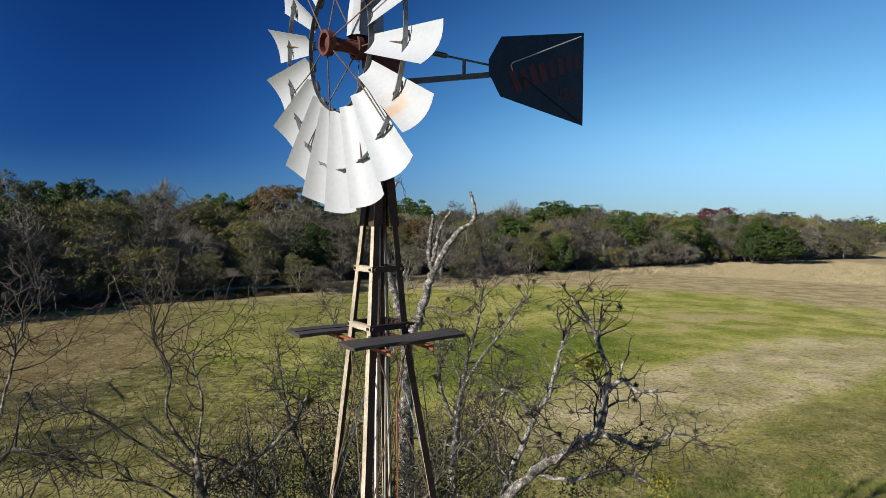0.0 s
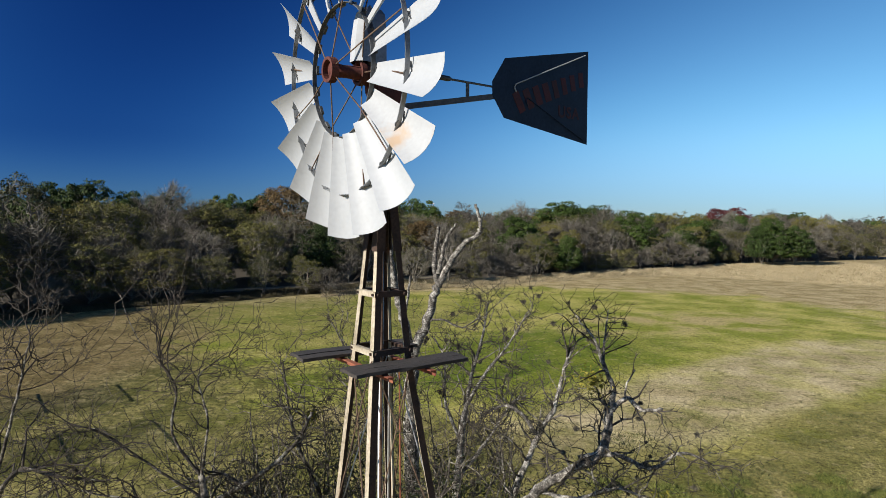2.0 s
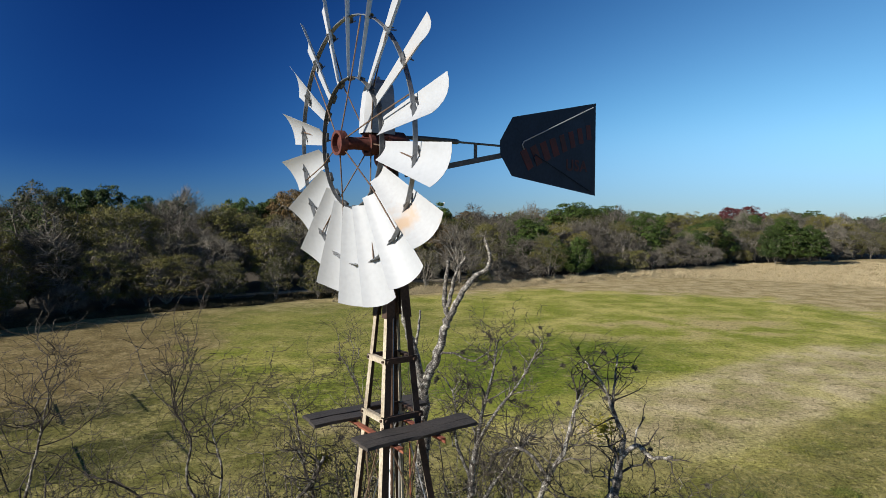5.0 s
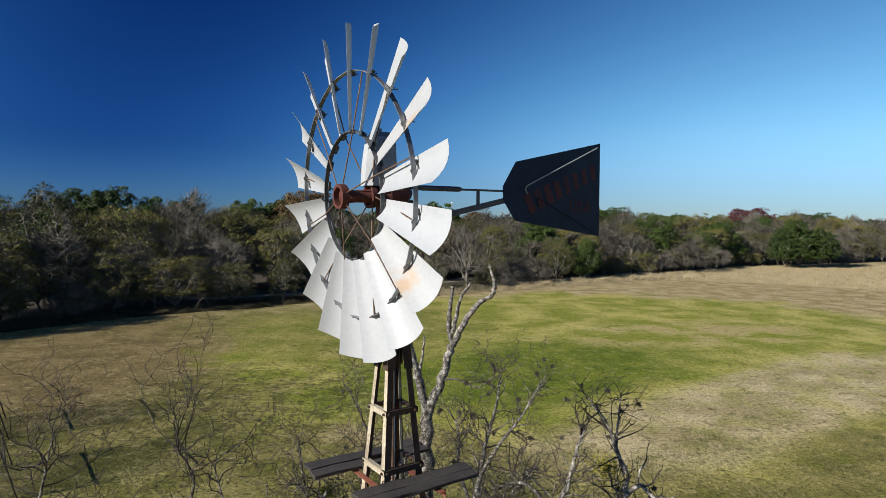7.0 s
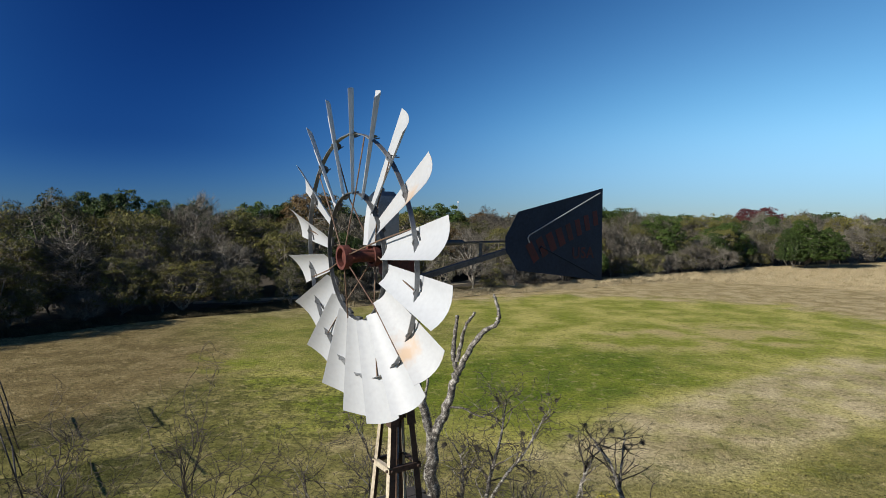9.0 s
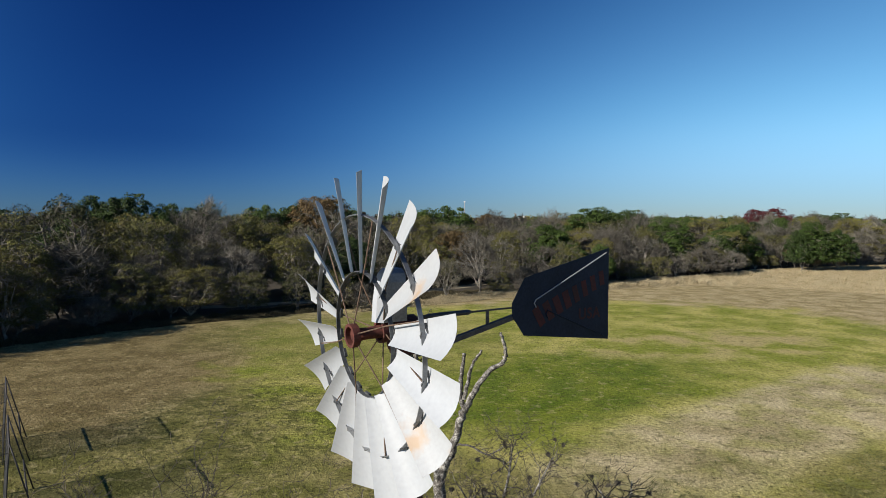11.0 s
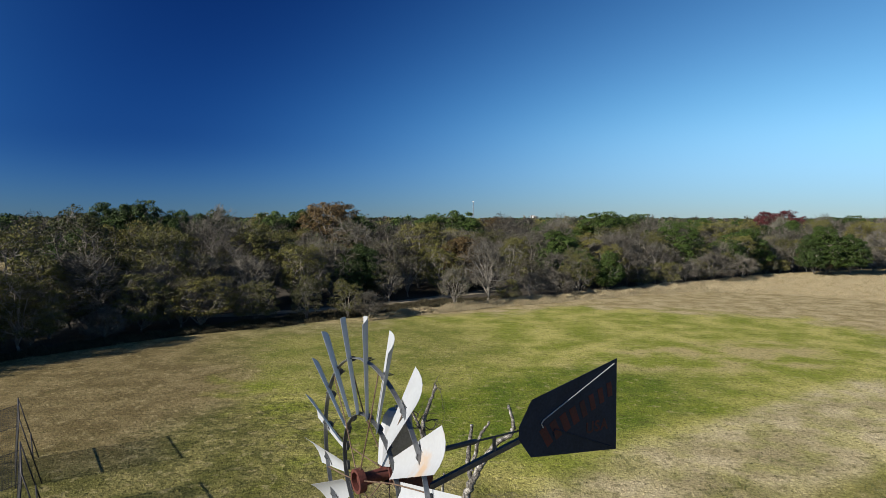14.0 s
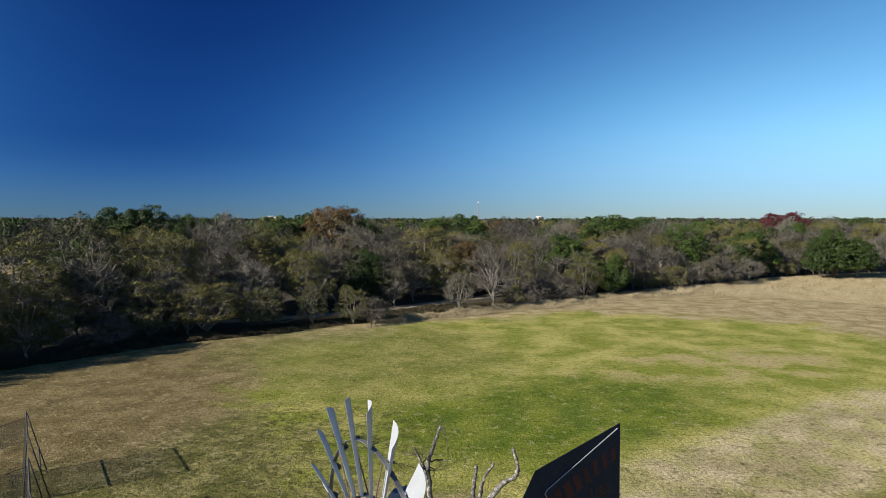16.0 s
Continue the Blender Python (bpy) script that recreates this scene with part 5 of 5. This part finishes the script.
def blades(name, label, mat, seed, n, place, height, width, lean):
    """Standing grass: one bent blade of two faces for each stalk, joined."""
    r = np.random.default_rng(seed)
    x, y, h = place(r, n)
    n = len(x)
    h = h * height
    w = r.uniform(0, 2 * np.pi, n)
    s = np.stack([np.cos(w), np.sin(w), np.zeros(n)], 1) * width * r.uniform(0.6, 1.3, n)[:, None]
    p = np.stack([x, y, np.full(n, -0.06)], 1)
    q = r.uniform(0, 2 * np.pi, n)
    off = np.stack([np.cos(q), np.sin(q), np.zeros(n)], 1) * (h * lean * r.uniform(0.3, 1.2, n))[:, None]
    mid = p + off * 0.35 + np.array([0, 0, 0.6]) * h[:, None]
    tip = p + off + np.array([0, 0, 1.0]) * h[:, None]
    v = np.stack([p - s, p + s, mid + s * 0.7, tip, mid - s * 0.7], 1).reshape(-1, 3)
    me = bpy.data.meshes.new(name)
    me.from_pydata(v.tolist(), [], (np.arange(n * 5).reshape(-1, 5)).tolist())
    me.materials.append(mat)
    return tagged(new(name, me), label, "grass", kind="stuff")


STRAW = [(-30, 52.5), (-21, 53.5), (-14.7, 58), (-10.5, 61.5), (-4.6, 66), (6.4, 74), (14.3, 78), (27.5, 86), (37.5, 91), (50, 88), (58, 80), (75, 72), (100, 64)]
BANK = [(-30, 54), (-21, 55.5), (-14.7, 60.5), (-10.5, 64), (-4.6, 69), (6.4, 79), (14.3, 83), (27.5, 93.5), (43, 105), (62, 120), (95, 132)]


def straw_place(r, n):
    x = r.uniform(-10, 100, n)
    a, b = np.interp(x, *zip(*STRAW)), np.interp(x, *zip(*BANK))
    y = a + (b - a) * r.uniform(0, 1, n)
    clump = np.sin(x * 1.3 + np.sin(y)) * np.sin(y * 1.1 + 0.7 * np.sin(x * 0.6))
    keep = r.uniform(-1, 1, n) < clump * 0.7 + 0.55
    edge = np.clip((y - a) / 2.0, 0.35, 1)
    return x[keep], y[keep], (edge * r.uniform(0.5, 1.1, n) * np.interp(x, [-24, 0, 38, 50, 100], [0.7, 1, 1, 0.6, 0.5]) * (0.75 + 0.35 * clump))[keep]


blades("straw_grass", "tall dry straw-coloured grass along the wood", L_STRAW, 8, 260000, straw_place, 0.85, 0.014, 0.9)



def tufts(name, label, mat, seed, n, far):
    """Low clumps of grass, each a small ragged mound, joined; they follow the colour of the turf."""
    r = np.random.default_rng(seed)
    y = 9 + (far - 9) * r.uniform(0, 1, n) ** 0.85
    x = 0.5 + r.uniform(-0.82, 0.82, n) * (y + 4.4)
    keep = y < np.interp(x, *zip(*STRAW)) + 1
    x, y = x[keep], y[keep]
    n = len(x)
    rough = np.clip(1.7 - np.hypot((x + 10) / 11, (y - 28) / 11), 0, 1) + np.clip(1.6 - np.hypot((x - 17) / 16, (y - 14) / 11), 0, 1) + 0.35 * (x < -12)
    rough = np.clip(rough, 0, 1)
    rad = r.uniform(0.06, 0.17, n) * (0.5 + 0.012 * y)
    h = r.uniform(0.1, 1.0, n) * (0.012 + 0.024 * rough) - 0.012
    k = 5
    w = r.uniform(0, 2 * np.pi, n)[:, None] + np.arange(k) * 2 * np.pi / k
    rr = rad[:, None] * r.uniform(0.6, 1.3, (n, k))
    rim = np.stack([x[:, None] + np.cos(w) * rr, y[:, None] + np.sin(w) * rr, np.full((n, k), -0.03)], 2)
    top = np.stack([x + r.normal(0, 0.02, n), y + r.normal(0, 0.02, n), h], 1)[:, None, :]
    v = np.concatenate([top, rim], 1).reshape(-1, 3)
    base = np.arange(n)[:, None] * (k + 1)
    f = np.concatenate([np.stack([base[:, 0], base[:, 0] + 1 + j, base[:, 0] + 1 + (j + 1) % k], 1) for j in range(k)], 0)
    me = bpy.data.meshes.new(name)
    me.vertices.add(len(v))
    me.vertices.foreach_set("co", v.ravel())
    me.loops.add(f.size)
    me.loops.foreach_set("vertex_index", f.ravel())
    me.polygons.add(len(f))
    me.polygons.foreach_set("loop_start", np.arange(0, f.size, 3))
    me.polygons.foreach_set("use_smooth", np.ones(len(f), dtype=bool))
    me.materials.append(mat)
    me.update(calc_edges=True)
    return tagged(new(name, me), label, "grass", kind="stuff")


tufts("meadow_grass", "short tufted meadow grass", M_TURF, 12, 270000, 96)


def turf_place(r, n):
    y = 9 + 50 * r.uniform(0, 1, n) ** 1.1
    x = 0.5 + r.uniform(-0.8, 0.8, n) * (y + 4.4)
    clump = np.sin(x * 2.3 + 2 * np.sin(y * 0.9)) * np.sin(y * 2.1 + 2 * np.sin(x * 0.7))
    rough = np.clip(1.7 - np.hypot((x + 12) / 12, (y - 28) / 13), 0, 1) + np.clip(1.6 - np.hypot((x - 17) / 16, (y - 14) / 11), 0, 1)
    keep = (r.uniform(-1, 1, n) < clump + 0.2) & (y < np.interp(x, *zip(*STRAW)))
    return x[keep], y[keep], ((0.35 + 0.65 * np.clip(rough, 0, 1)) * r.uniform(0.4, 1.0, n))[keep]


blades("turf_blades", "grass blades standing out of the meadow turf", M_TURF, 21, 330000, turf_place, 0.035, 0.0085, 3.2)


def rough_place(r, n):
    k = n // 14
    cx, cy = r.uniform(5, 24, k), r.uniform(8.5, 25, k)
    i = r.integers(0, k, n)
    x, y = cx[i] + r.normal(0, 0.10, n), cy[i] + r.normal(0, 0.10, n)
    h = (0.5 + 0.6 * np.sin(cx * 0.9) * np.sin(cy * 1.1))[i]
    keep = r.uniform(0, 1, n) < np.clip(1.7 - np.hypot((x - 17) / 12, (y - 13) / 9), 0, 1)
    return x[keep], y[keep], np.clip(h, 0.25, 1.2)[keep] * r.uniform(0.5, 1.0, n)[keep]


blades("rough_grass", "rough olive grass beside the trees", L_GRASS, 15, 90000, rough_place, 0.15, 0.009, 1.3)

L_TUSSOCK = leafy("green_tussock_blade", (0.035, 0.055, 0.010), (0.21, 0.22, 0.055), 0.05)


def tussock_place(r, n):
    k = 90
    cx, cy = r.uniform(6, 19, k), r.uniform(8.5, 15, k)
    i = r.integers(0, k, n)
    x, y = cx[i] + r.normal(0, 0.22, n), cy[i] + r.normal(0, 0.22, n)
    return x, y, (0.4 + 0.6 * r.uniform(0, 1, k)[i]) * r.uniform(0.5, 1.0, n)


blades("green_tussocks", "green grass tussocks in the rough meadow", L_TUSSOCK, 16, 70000, tussock_place, 0.24, 0.010, 1.1)

# low brush, its colour darkened to include the trees' shadow on it
L_SCRUB = leafy("shade_dark_verge_scrub", (0.014, 0.013, 0.006), (0.11, 0.092, 0.048), 0.05)


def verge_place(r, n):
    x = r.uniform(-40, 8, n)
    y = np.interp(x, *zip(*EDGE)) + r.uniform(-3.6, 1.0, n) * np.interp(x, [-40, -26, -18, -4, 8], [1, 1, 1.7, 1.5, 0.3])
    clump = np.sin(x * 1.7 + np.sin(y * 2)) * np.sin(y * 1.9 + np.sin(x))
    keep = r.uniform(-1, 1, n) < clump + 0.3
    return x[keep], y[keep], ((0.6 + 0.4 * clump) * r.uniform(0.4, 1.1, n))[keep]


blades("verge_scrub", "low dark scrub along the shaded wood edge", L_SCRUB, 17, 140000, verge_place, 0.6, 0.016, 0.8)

# far things on the skyline
mast = thing("radio_mast", pose(34, 1500, 0), "thin grey mast far on the skyline", "mast")
part("pole", Geo().tube([(0, 0, 0), (0, 0, 50)], [1.1, 0.8], 8), M_MAST, mast)
part("head", Geo().box(-2.0, 2.0, -1, 1, 49, 51.5), M_PALE, mast)
for x, y, w, h in ((-800, 2500, 20, 20), (-784, 2500, 10, 16), (300, 2500, 16, 20)):
    b = thing("far_building", pose(x, y, 0), "small white flat-roofed building on the skyline", "building")
    part("wall", Geo().box(-w / 2, w / 2, -10, 10, 0, h), M_PALE, b)
    part("roof", Geo().box(-w / 2 - 0.5, w / 2 + 0.5, -10.5, 10.5, h, h + 0.8), M_MAST, b)
